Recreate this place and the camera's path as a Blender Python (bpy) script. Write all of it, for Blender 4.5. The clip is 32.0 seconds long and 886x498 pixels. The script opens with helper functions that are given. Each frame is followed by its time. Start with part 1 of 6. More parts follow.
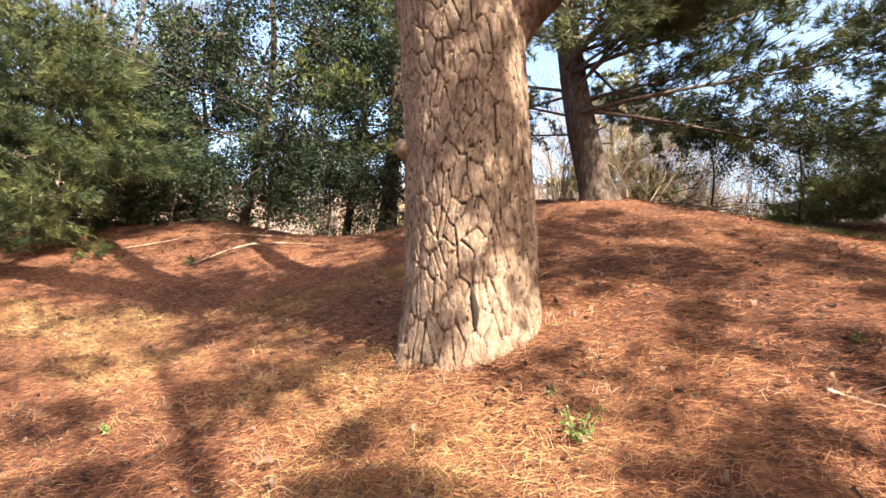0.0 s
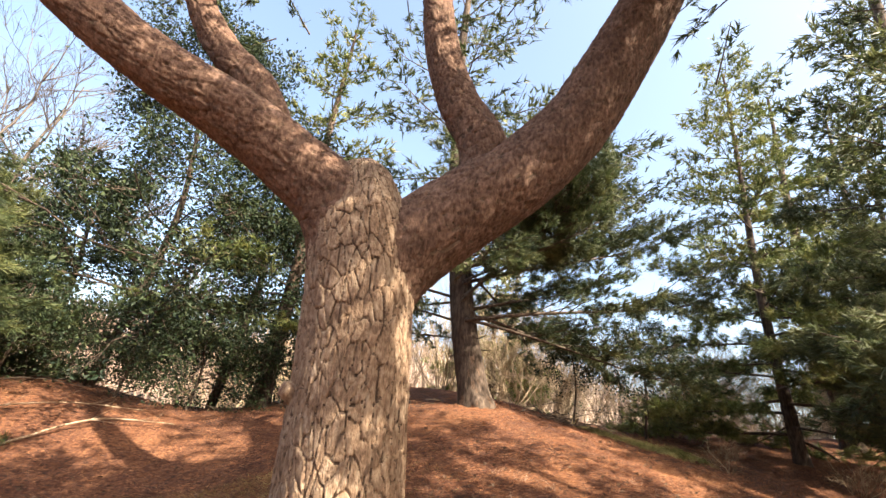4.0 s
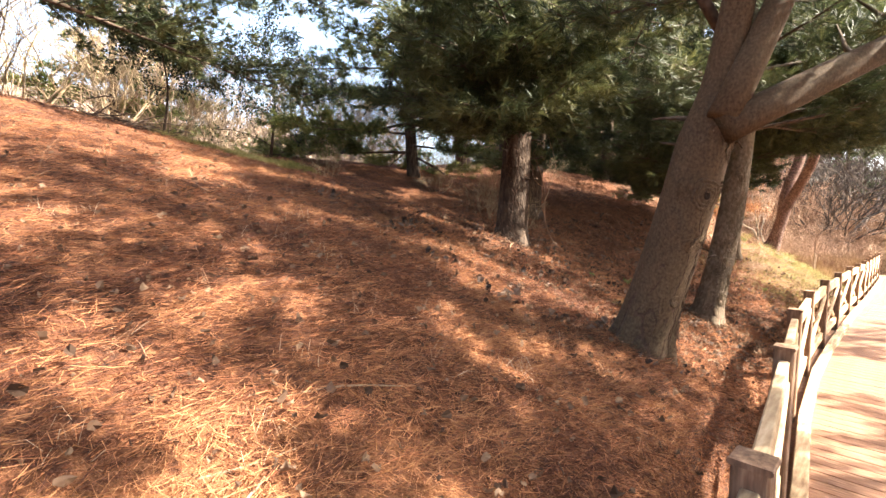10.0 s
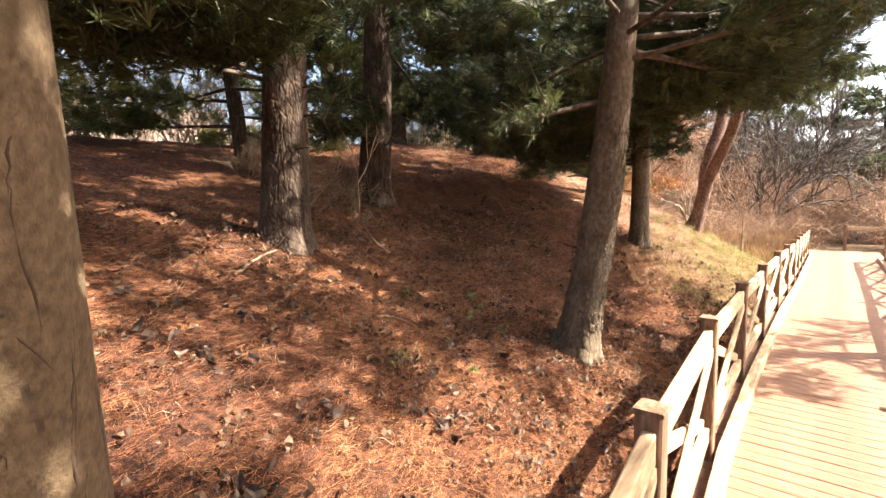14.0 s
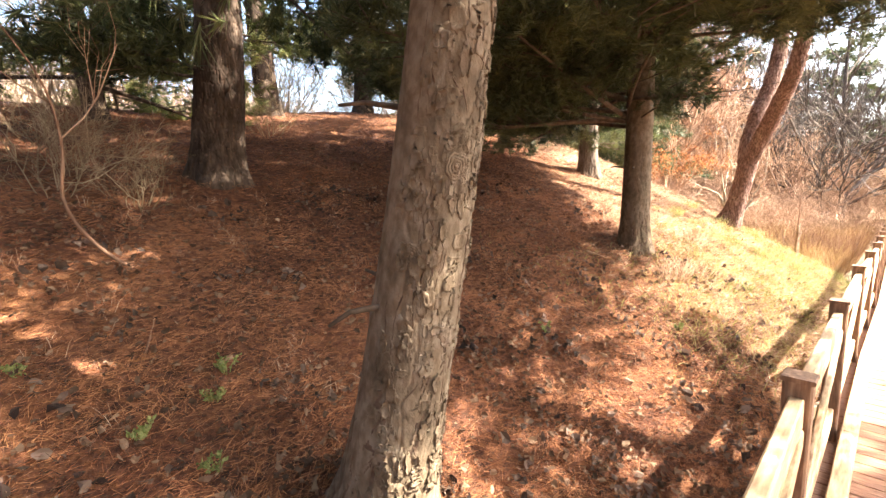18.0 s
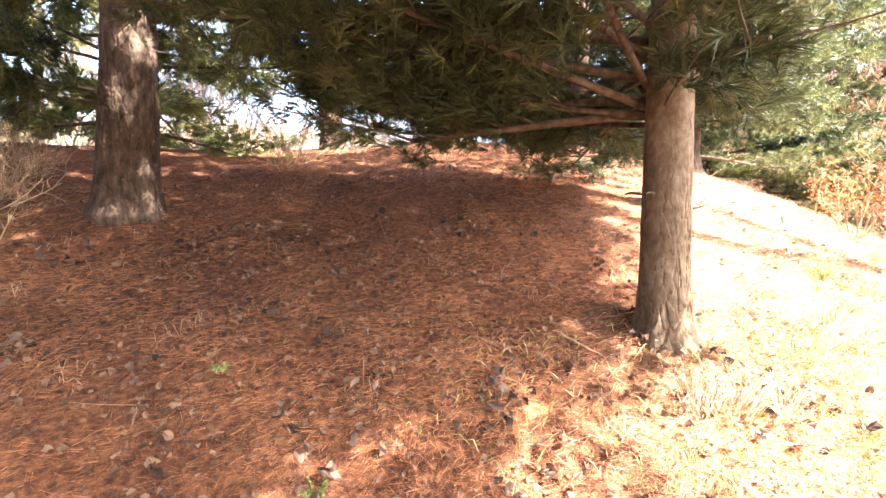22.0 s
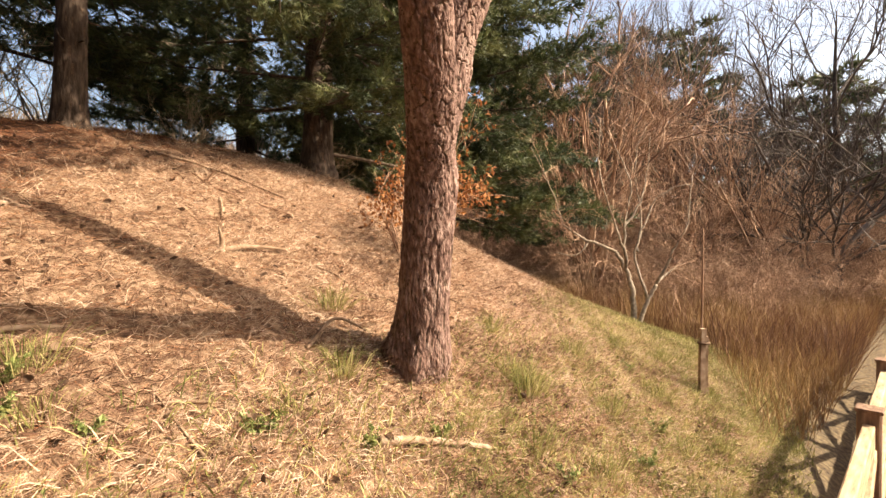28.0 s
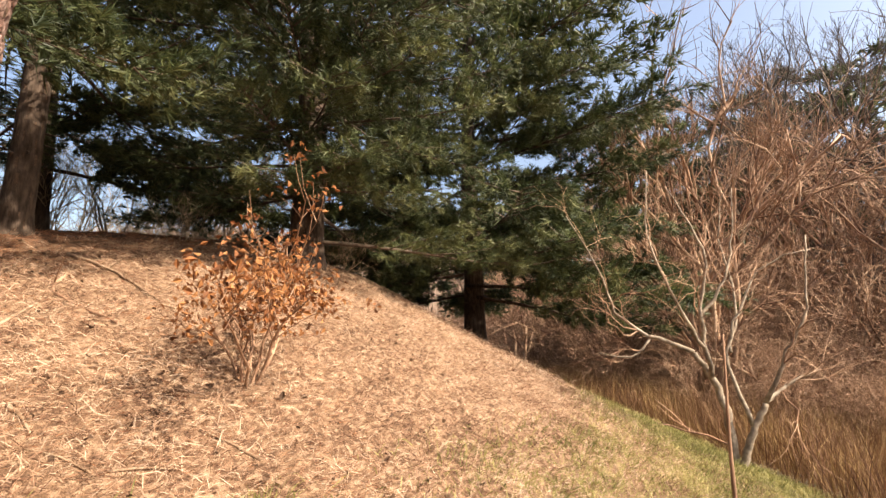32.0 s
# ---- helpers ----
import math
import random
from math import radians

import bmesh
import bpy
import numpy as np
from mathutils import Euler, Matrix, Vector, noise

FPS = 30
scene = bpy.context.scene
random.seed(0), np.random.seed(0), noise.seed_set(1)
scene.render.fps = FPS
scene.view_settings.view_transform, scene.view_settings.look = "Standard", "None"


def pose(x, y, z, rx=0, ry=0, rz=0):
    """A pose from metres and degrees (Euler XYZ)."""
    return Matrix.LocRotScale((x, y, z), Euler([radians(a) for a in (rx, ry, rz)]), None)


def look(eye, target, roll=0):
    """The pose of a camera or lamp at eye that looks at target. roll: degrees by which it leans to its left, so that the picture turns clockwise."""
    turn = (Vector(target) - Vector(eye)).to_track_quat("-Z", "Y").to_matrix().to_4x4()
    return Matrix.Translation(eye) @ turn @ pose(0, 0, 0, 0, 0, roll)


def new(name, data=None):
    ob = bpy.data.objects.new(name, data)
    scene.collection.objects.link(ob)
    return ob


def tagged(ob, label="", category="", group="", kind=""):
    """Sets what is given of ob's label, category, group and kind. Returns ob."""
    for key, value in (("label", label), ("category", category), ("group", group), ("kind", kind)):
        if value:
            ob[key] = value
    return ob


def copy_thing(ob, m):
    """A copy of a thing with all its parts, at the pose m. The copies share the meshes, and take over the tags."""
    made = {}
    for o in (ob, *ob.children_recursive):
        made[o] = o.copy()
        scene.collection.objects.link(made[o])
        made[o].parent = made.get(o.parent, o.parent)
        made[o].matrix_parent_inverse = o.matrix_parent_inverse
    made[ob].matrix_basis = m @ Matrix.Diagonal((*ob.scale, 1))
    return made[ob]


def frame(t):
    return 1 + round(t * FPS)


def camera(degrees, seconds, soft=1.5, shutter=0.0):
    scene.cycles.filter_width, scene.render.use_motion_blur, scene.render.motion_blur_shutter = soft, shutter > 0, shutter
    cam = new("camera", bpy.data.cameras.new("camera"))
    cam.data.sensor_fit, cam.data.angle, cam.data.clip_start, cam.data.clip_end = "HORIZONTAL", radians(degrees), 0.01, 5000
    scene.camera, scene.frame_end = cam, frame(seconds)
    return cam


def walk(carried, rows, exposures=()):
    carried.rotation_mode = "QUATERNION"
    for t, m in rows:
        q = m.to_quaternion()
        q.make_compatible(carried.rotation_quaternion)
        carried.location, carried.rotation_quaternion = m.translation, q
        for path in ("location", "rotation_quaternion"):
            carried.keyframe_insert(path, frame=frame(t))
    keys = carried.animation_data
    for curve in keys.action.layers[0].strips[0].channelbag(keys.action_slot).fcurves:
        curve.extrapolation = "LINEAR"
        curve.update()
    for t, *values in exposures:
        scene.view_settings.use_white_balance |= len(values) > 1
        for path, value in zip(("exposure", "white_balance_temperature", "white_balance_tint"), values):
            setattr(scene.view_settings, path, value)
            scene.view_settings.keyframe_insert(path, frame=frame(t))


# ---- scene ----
cam = camera(87.1, 32.0)
METRES, EYE, TILT, LEAN, TURN = 20.0, 1.64, 3.0, -2.0, 0.0
ROWS = [
    (0.0, 0.0, 0.0, 0.0, 0.0, 0.0, -0.0),
    (0.5, -0.0014, -0.0, 0.0003, -0.69, -0.49, 0.14),
    (1.0, -0.0013, -0.0001, 0.0002, -1.38, -1.04, 0.39),
    (1.5, -0.0008, 0.0002, 0.0003, -2.17, -1.27, 0.71),
    (2.0, 0.0001, 0.0002, 0.0007, -5.32, -0.19, 0.07),
    (2.5, 0.0015, -0.0019, 0.0123, -9.19, 3.68, -1.89),
    (3.0, 0.0006, -0.0089, 0.0234, -11.85, 10.98, -3.47),
    (3.5, -0.002, -0.0195, 0.0274, -14.37, 19.42, -4.84),
    (5.5, 0.0005, -0.007, 0.0174, -12.21, 19.17, -4.89),
    (6.0, -0.0019, 0.0001, 0.0074, -9.14, 12.92, -5.25),
    (6.5, -0.0015, -0.0019, 0.0029, -6.33, 7.86, -5.12),
    (7.0, 0.0039, -0.0097, 0.0039, -6.45, 6.39, -4.98),
    (7.5, 0.0152, -0.0084, 0.0033, -12.49, 2.81, -4.61),
    (8.0, 0.0388, -0.0089, -0.0002, -23.17, -0.73, -4.16),
    (8.5, 0.0606, -0.0218, -0.0047, -35.14, -3.6, -3.5),
    (9.0, 0.0787, -0.0254, -0.007, -40.7, -4.85, -3.34),
    (9.5, 0.0997, -0.025, -0.0078, -42.1, -5.6, -2.94),
    (10.0, 0.1161, -0.0253, -0.0064, -44.86, -6.9, -2.43),
    (10.5, 0.1383, -0.0203, -0.0081, -46.09, -7.44, -2.16),
    (11.0, 0.1576, -0.0194, -0.0083, -47.29, -7.95, -2.29),
    (11.5, 0.1754, -0.0185, -0.0092, -48.41, -8.47, -1.84),
    (12.0, 0.1981, -0.0174, -0.0103, -49.19, -8.57, -1.23),
    (12.5, 0.2159, -0.02, -0.008, -49.68, -8.25, -0.54),
    (13.0, 0.2343, -0.018, -0.006, -50.49, -8.22, -0.28),
    (13.5, 0.2525, -0.0184, -0.0071, -50.83, -8.33, -0.38),
    (15.5, 0.3189, -0.0034, -0.0115, -46.38, -8.85, -0.57),
    (16.0, 0.3371, 0.0002, -0.0116, -45.82, -9.23, -0.75),
    (16.5, 0.3555, -0.0015, -0.0146, -46.41, -9.47, -0.8),
    (17.0, 0.3803, 0.0, -0.0152, -46.65, -9.87, -0.73),
    (17.5, 0.399, -0.0004, -0.0153, -46.41, -9.9, -0.8),
    (18.0, 0.4146, 0.0021, -0.0161, -45.8, -10.16, -0.72),
    (18.5, 0.4336, 0.0052, -0.0167, -42.03, -10.41, -0.39),
    (19.0, 0.4462, 0.0053, -0.0162, -37.31, -10.19, -0.48),
    (19.5, 0.4616, 0.007, -0.0168, -32.18, -9.71, 0.11),
    (20.0, 0.4796, 0.0047, -0.0162, -25.77, -9.53, 0.93),
    (20.5, 0.492, 0.003, -0.0162, -18.56, -8.8, 2.15),
    (21.0, 0.5086, 0.0063, -0.0163, -12.33, -6.84, 2.1),
    (21.5, 0.5254, 0.0016, -0.0153, -14.18, -6.31, 1.25),
    (22.0, 0.5491, 0.0014, -0.0182, -23.77, -5.89, -0.11),
    (22.5, 0.5755, -0.0016, -0.0177, -34.04, -5.72, -0.98),
    (23.0, 0.5939, -0.0062, -0.0181, -41.99, -5.66, -1.38),
    (23.5, 0.6137, -0.0047, -0.02, -45.85, -5.68, -1.44),
    (24.0, 0.6293, -0.0065, -0.019, -47.32, -6.25, -2.17),
    (24.5, 0.6422, -0.0044, -0.0197, -47.29, -6.46, -2.3),
    (26.5, 0.7139, 0.0054, -0.019, -46.41, -5.98, -1.93),
    (27.0, 0.7319, 0.0054, -0.0196, -45.82, -5.22, -1.93),
    (27.5, 0.752, 0.0074, -0.0173, -44.97, -4.84, -1.22),
    (28.0, 0.7742, 0.0012, -0.0201, -44.28, -4.23, -0.46),
    (28.5, 0.7955, -0.001, -0.0213, -42.52, -3.7, 0.48),
    (29.0, 0.8159, -0.0037, -0.0212, -40.99, -3.43, 0.97),
    (29.5, 0.8329, -0.0048, -0.021, -39.31, -2.73, 1.68),
    (30.0, 0.8538, -0.0053, -0.0202, -35.34, -0.25, 3.03),
    (30.5, 0.8674, -0.0101, -0.0184, -34.53, 0.59, 3.12),
    (31.0, 0.8813, -0.0067, -0.0154, -32.92, 1.62, 3.15),
    (31.5, 0.8944, -0.0035, -0.0147, -30.54, 3.67, 2.67),
    (32.0, 0.9022, -0.0041, -0.0149, -26.32, 5.96, 1.37),
]
EXPOSURES = [(0.0, 2.2, 6500, 10), (6.0, 2.2, 7200, 8), (8.1, 2.2, 7000, 9), (9.0, 2.7, 6900, 10), (11.0, 2.9, 6700, 10), (13.0, 2.55, 6700, 10), (15.5, 3.2, 6800, 10), (17.0, 3.65, 6800, 10), (18.0, 3.35, 6800, 10), (19.5, 3.65, 6700, 10), (21.0, 4.4, 6600, 10), (22.2, 4.1, 6400, 14), (23.0, 2.7, 6200, 12), (23.7, 1.8, 7400, 12), (26.5, 1.45, 7600, 12), (29, 1.42, 7500, 12), (32.0, 1.36, 7200, 12)]
walk(cam, [(t, pose(0, 0, EYE, TILT, LEAN, TURN) @ pose(METRES * x, METRES * y, METRES * z, 90 + pitch, roll, yaw)) for t, x, y, z, yaw, pitch, roll in ROWS], EXPOSURES)

# ---- world and light ----
SUN = Vector((0.60, -0.80, 0.98)).normalized()
world = bpy.data.worlds.new("sky")
scene.world = world
world.use_nodes = True
wn = world.node_tree
sky = wn.nodes.new("ShaderNodeTexSky")
sky.sky_type, sky.sun_disc = "NISHITA", False
sky.sun_elevation = math.asin(SUN.z)
sky.sun_rotation = math.atan2(SUN.x, SUN.y)
sky.dust_density = 4.0
wn.nodes["Background"].inputs[1].default_value = 0.13
wn.links.new(sky.outputs[0], wn.nodes["Background"].inputs[0])
sun = new("sun", bpy.data.lights.new("sun", "SUN"))
sun.data.energy, sun.data.angle, sun.data.color = 5.0, radians(0.55), (1.0, 0.93, 0.82)
sun.matrix_world = look(SUN * 60, (0, 0, 0))


# ---- materials ----
def material(name, colours, scale=8.0, detail=6.0, rough=0.85, bump=0.3, bump_scale=60.0, stretch=(1, 1, 1), island=0.0,
             thin=0.0, big=0.6, big_scale=1.3, depth=0.01, voronoi=False, spec=0.25):
    """A procedural surface: a ramp over two scales of noise, fine relief, per-piece variation and, for leaves, light passing through."""
    m = bpy.data.materials.new(name)
    m.use_nodes = True
    t = m.node_tree
    n, l = t.nodes, t.links
    bsdf = n["Principled BSDF"]
    co = n.new("ShaderNodeTexCoord")
    mp = n.new("ShaderNodeMapping")
    mp.inputs["Scale"].default_value = stretch
    l.new(co.outputs["Object"], mp.inputs[0])
    a = n.new("ShaderNodeTexNoise")
    a.inputs["Scale"].default_value, a.inputs["Detail"].default_value = scale, detail
    l.new(mp.outputs[0], a.inputs[0])
    b = n.new("ShaderNodeTexNoise")
    b.inputs["Scale"].default_value, b.inputs["Detail"].default_value = big_scale, 3
    l.new(co.outputs["Object"], b.inputs[0])
    mix = n.new("ShaderNodeMath")
    mix.operation = "MULTIPLY_ADD"
    l.new(b.outputs[0], mix.inputs[0])
    mix.inputs[1].default_value = big
    l.new(a.outputs[0], mix.inputs[2])
    sub = n.new("ShaderNodeMath")
    sub.operation = "SUBTRACT"
    sub.inputs[1].default_value = big * 0.5
    l.new(mix.outputs[0], sub.inputs[0])
    value = sub.outputs[0]
    if island:
        g = n.new("ShaderNodeNewGeometry")
        k = n.new("ShaderNodeMath")
        k.operation = "MULTIPLY_ADD"
        l.new(g.outputs["Random Per Island"], k.inputs[0])
        k.inputs[1].default_value = island
        l.new(value, k.inputs[2])
        s = n.new("ShaderNodeMath")
        s.operation = "SUBTRACT"
        s.inputs[1].default_value = island * 0.5
        l.new(k.outputs[0], s.inputs[0])
        value = s.outputs[0]
    ramp = n.new("ShaderNodeValToRGB")
    e = ramp.color_ramp.elements
    while len(e) < len(colours):
        e.new(0.5)
    for i, c in enumerate(colours):
        e[i].position = 0.28 + 0.44 * i / max(1, len(colours) - 1)
        e[i].color = (*c, 1)
    l.new(value, ramp.inputs[0])
    l.new(ramp.outputs[0], bsdf.inputs["Base Color"])
    bsdf.inputs["Roughness"].default_value = rough
    bsdf.inputs["Specular IOR Level"].default_value = spec
    if bump:
        r = n.new("ShaderNodeTexVoronoi" if voronoi else "ShaderNodeTexNoise")
        r.inputs["Scale"].default_value = bump_scale
        l.new(mp.outputs[0], r.inputs[0])
        bp = n.new("ShaderNodeBump")
        bp.inputs["Strength"].default_value, bp.inputs["Distance"].default_value = bump, depth
        l.new(r.outputs[0], bp.inputs["Height"])
        l.new(bp.outputs[0], bsdf.inputs["Normal"])
    if thin:
        tr = n.new("ShaderNodeBsdfTranslucent")
        l.new(ramp.outputs[0], tr.inputs[0])
        ms = n.new("ShaderNodeMixShader")
        ms.inputs[0].default_value = thin
        l.new(bsdf.outputs[0], ms.inputs[1])
        l.new(tr.outputs[0], ms.inputs[2])
        l.new(ms.outputs[0], n["Material Output"].inputs[0])
    return m


OLD_BARK = material("old_bark", [(0.12, 0.072, 0.045), (0.21, 0.135, 0.086), (0.31, 0.225, 0.155)], 40, 9, 0.95, 0.7, 110, (1, 1, 0.5), depth=0.010, big=0.5, big_scale=6)
# Limb bark of the old pine: redder, and darkened for the limbs' shade.
SHADED_LIMB_BARK = material("shaded_limb_bark", [(0.058, 0.030, 0.020), (0.115, 0.064, 0.042), (0.19, 0.115, 0.080)], 40, 9, 0.95, 0.7, 110, (1, 1, 0.5), depth=0.010, big=0.5, big_scale=6)
DARK_BARK = material("dark_bark", [(0.026, 0.017, 0.012), (0.062, 0.042, 0.030), (0.115, 0.082, 0.061)], 24, 8, 0.92, 0.8, 38, (1, 1, 0.3), depth=0.012)
SMOOTH_BARK = material("smooth_bark", [(0.062, 0.039, 0.022), (0.100, 0.066, 0.037), (0.145, 0.102, 0.060)], 70, 10, 0.85, 0.6, 190, (1, 1, 0.8), depth=0.005, big=0.35, big_scale=3)
FLAKY_BARK = material("flaky_bark", [(0.075, 0.053, 0.033), (0.125, 0.092, 0.060), (0.184, 0.143, 0.103)], 28, 10, 0.88, 0.5, 130, (1, 1, 0.7), depth=0.005, big=0.9, big_scale=3.5)
GREY_BARK = material("grey_bark", [(0.064, 0.046, 0.034), (0.113, 0.086, 0.066), (0.170, 0.136, 0.108)], 30, 9, 0.92, 0.7, 60, (1, 1, 0.4), depth=0.010, big=0.5, big_scale=4)
RED_BARK = material("red_bark", [(0.078, 0.043, 0.034), (0.175, 0.102, 0.079), (0.32, 0.222, 0.182)], 46, 10, 0.92, 1.0, 80, (1, 1, 0.4), depth=0.015, big=0.6, big_scale=4)
LIMB_BARK = material("limb_bark", [(0.036, 0.025, 0.018), (0.082, 0.058, 0.041), (0.13, 0.098, 0.073)], 20, 6, 0.9, 0.5, 50, depth=0.006)
NEEDLES = material("pine_needles", [(0.024, 0.036, 0.015), (0.062, 0.080, 0.029), (0.145, 0.150, 0.058)], 3.0, 3, 0.55, 0, island=0.25, thin=0.28, big=0.8, big_scale=0.9, spec=0.35)
NEEDLES_LIGHT = material("light_pine_needles", [(0.055, 0.078, 0.022), (0.125, 0.145, 0.040), (0.23, 0.215, 0.068)], 3.0, 3, 0.55, 0, island=0.25, thin=0.3, big=0.8, big_scale=0.9, spec=0.35)
NEEDLES_MIXED = material("sunlit_pine_needles", [(0.024, 0.038, 0.014), (0.062, 0.080, 0.027), (0.15, 0.152, 0.052)], 3.0, 3, 0.55, 0, island=0.25, thin=0.3, big=1.0, big_scale=0.9, spec=0.35)
HOLLY = material("holly_leaf", [(0.008, 0.015, 0.007), (0.018, 0.032, 0.012), (0.048, 0.062, 0.022)], 4, 3, 0.6, 0, island=0.4, thin=0.15, spec=0.25)
LITTER_SOIL = material("needle_litter", [(0.032, 0.014, 0.009), (0.115, 0.045, 0.022), (0.22, 0.096, 0.043)], 26, 10, 0.95, 0.9, 120, depth=0.02, big=0.6, big_scale=0.8)
STRAW = material("fallen_needles", [(0.080, 0.030, 0.017), (0.240, 0.090, 0.042), (0.41, 0.195, 0.090)], 2.5, 3, 0.8, 0, island=0.6, thin=0.12, big=0.7, big_scale=0.7)
DARK_LITTER = material("old_needles", [(0.040, 0.022, 0.016), (0.095, 0.055, 0.038), (0.19, 0.115, 0.075)], 2.5, 3, 0.85, 0, island=0.6, thin=0.1)
DRY_GRASS = material("dry_grass", [(0.13, 0.068, 0.042), (0.385, 0.230, 0.146), (0.58, 0.435, 0.315)], 2.5, 3, 0.8, 0, island=0.55, thin=0.2, big=0.5, big_scale=0.8)
GOLD_GRASS = material("golden_grass", [(0.17, 0.095, 0.036), (0.34, 0.215, 0.085), (0.50, 0.37, 0.16)], 2.5, 3, 0.8, 0, island=0.5, thin=0.2)
GREEN_GRASS = material("green_grass", [(0.13, 0.135, 0.040), (0.27, 0.248, 0.080), (0.45, 0.385, 0.175)], 2.5, 3, 0.7, 0, island=0.5, thin=0.3)
WEED = material("weed_leaf", [(0.11, 0.14, 0.042), (0.21, 0.24, 0.075), (0.34, 0.35, 0.15)], 4, 3, 0.5, 0, island=0.4, thin=0.25)
DEAD_LEAF = material("dead_leaf", [(0.078, 0.046, 0.029), (0.145, 0.086, 0.054), (0.235, 0.152, 0.098)], 8, 4, 0.8, 0, island=0.7, thin=0.35)
OLD_LEAF = material("old_leaf", [(0.040, 0.025, 0.019), (0.085, 0.055, 0.041), (0.19, 0.13, 0.098)], 8, 4, 0.7, 0, island=0.7, thin=0.3)
ORANGE_LEAF = material("orange_dry_leaf", [(0.13, 0.048, 0.018), (0.27, 0.105, 0.038), (0.42, 0.20, 0.08)], 6, 4, 0.7, 0, island=0.5, thin=0.35)
REED = material("reed_stalk", [(0.105, 0.050, 0.029), (0.21, 0.114, 0.056), (0.35, 0.23, 0.10)], 0.8, 3, 0.8, 0, island=0.4, thin=0.15, big=0.6, big_scale=0.25)
TWIG = material("bare_twig", [(0.15, 0.082, 0.05), (0.31, 0.18, 0.112), (0.48, 0.325, 0.215)], 3, 4, 0.85, 0.3, 60, island=0.4, depth=0.004)
PALE_TWIG = material("pale_twig", [(0.17, 0.115, 0.070), (0.28, 0.205, 0.125), (0.42, 0.325, 0.21)], 3, 4, 0.85, 0, island=0.4)
PALE_WOOD = material("weathered_stick", [(0.13, 0.078, 0.045), (0.25, 0.165, 0.105), (0.40, 0.30, 0.21)], 14, 6, 0.85, 0.4, 50, depth=0.004)
DECK = material("deck_wood", [(0.12, 0.058, 0.034), (0.215, 0.108, 0.064), (0.32, 0.185, 0.112)], 9, 8, 0.75, 0.4, 60, (7, 1, 7), big=0.5, big_scale=2.0, depth=0.004)
RAIL = material("rail_wood", [(0.24, 0.15, 0.085), (0.40, 0.28, 0.165), (0.52, 0.40, 0.26)], 8, 8, 0.75, 0.4, 60, (1.0, 6, 6), big=0.5, big_scale=1.6, depth=0.004)
POST = material("post_wood", [(0.10, 0.058, 0.036), (0.18, 0.105, 0.065), (0.30, 0.19, 0.12)], 9, 8, 0.75, 0.5, 60, (6, 6, 1), big=0.5, depth=0.004)
DARK_TWIG = material("dark_twig", [(0.04, 0.03, 0.024), (0.085, 0.066, 0.052), (0.15, 0.12, 0.098)], 3, 4, 0.85, 0.3, 60, island=0.3, depth=0.004)
PALE_BARK = material("pale_bark", [(0.14, 0.105, 0.075), (0.26, 0.205, 0.15), (0.40, 0.33, 0.25)], 18, 8, 0.85, 0.5, 60, depth=0.005)
HILL = material("far_hill", [(0.12, 0.083, 0.064), (0.20, 0.142, 0.108), (0.29, 0.215, 0.165)], 0.3, 10, 0.95, 0, big=0.5, big_scale=0.05)
FLAKE = material("bark_flake", [(0.12, 0.085, 0.055), (0.20, 0.150, 0.10), (0.28, 0.22, 0.155)], 60, 6, 0.9, 0.4, 60, depth=0.004)
# Inner bark, with the shade down in the cracks put into its colour.
CRACK_SHADE = material("shaded_inner_bark", [(0.055, 0.034, 0.022), (0.090, 0.056, 0.037), (0.13, 0.085, 0.057)], 40, 6, 0.95, 0.6, 90, depth=0.006)
HOLLOW = material("hollow_wood", [(0.02, 0.013, 0.009), (0.04, 0.027, 0.018)], 20, 4, 0.95, 0.4, 60)


# ---- mesh helpers ----
class Soup:
    """Arrays of vertices, triangles and quads that become one mesh."""

    def __init__(self):
        self.v, self.t, self.q, self.n, self.dark = [], [], [], 0, None

    def add(self, v, tris=None, quads=None):
        v = np.asarray(v, float).reshape(-1, 3)
        self.v.append(v)
        if tris is not None:
            self.t.append(np.asarray(tris, int).reshape(-1, 3) + self.n)
        if quads is not None:
            self.q.append(np.asarray(quads, int).reshape(-1, 4) + self.n)
        self.n += len(v)

    def mesh(self, name, mat, smooth=True):
        me = bpy.data.meshes.new(name)
        v = np.concatenate(self.v)
        t = np.concatenate(self.t) if self.t else np.zeros((0, 3), int)
        q = np.concatenate(self.q) if self.q else np.zeros((0, 4), int)
        me.vertices.add(len(v))
        me.vertices.foreach_set("co", v.astype(np.float32).ravel())
        me.loops.add(t.size + q.size)
        me.loops.foreach_set("vertex_index", np.concatenate([t.ravel(), q.ravel()]).astype(np.int32))
        me.polygons.add(len(t) + len(q))
        me.polygons.foreach_set("loop_start", np.concatenate([np.arange(len(t)) * 3, t.size + np.arange(len(q)) * 4]).astype(np.int32))
        me.polygons.foreach_set("use_smooth", np.full(len(t) + len(q), smooth))
        me.materials.append(mat)
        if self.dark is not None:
            me.materials.append(CRACK_SHADE)
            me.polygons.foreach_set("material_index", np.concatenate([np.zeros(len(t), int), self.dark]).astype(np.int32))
        me.update(calc_edges=True)
        return me


def part(name, soup, mat, parent, label="", smooth=True):
    ob = new(name, soup.mesh(name, mat, smooth))
    ob.parent = parent
    return tagged(ob, label)


def thing(name, x, y, z, label, category, group="", kind="", turn=0.0):
    ob = new(name)
    ob.empty_display_size = 0.2
    ob.matrix_basis = pose(x, y, z, 0, 0, turn)
    return tagged(ob, label, category, group, kind)


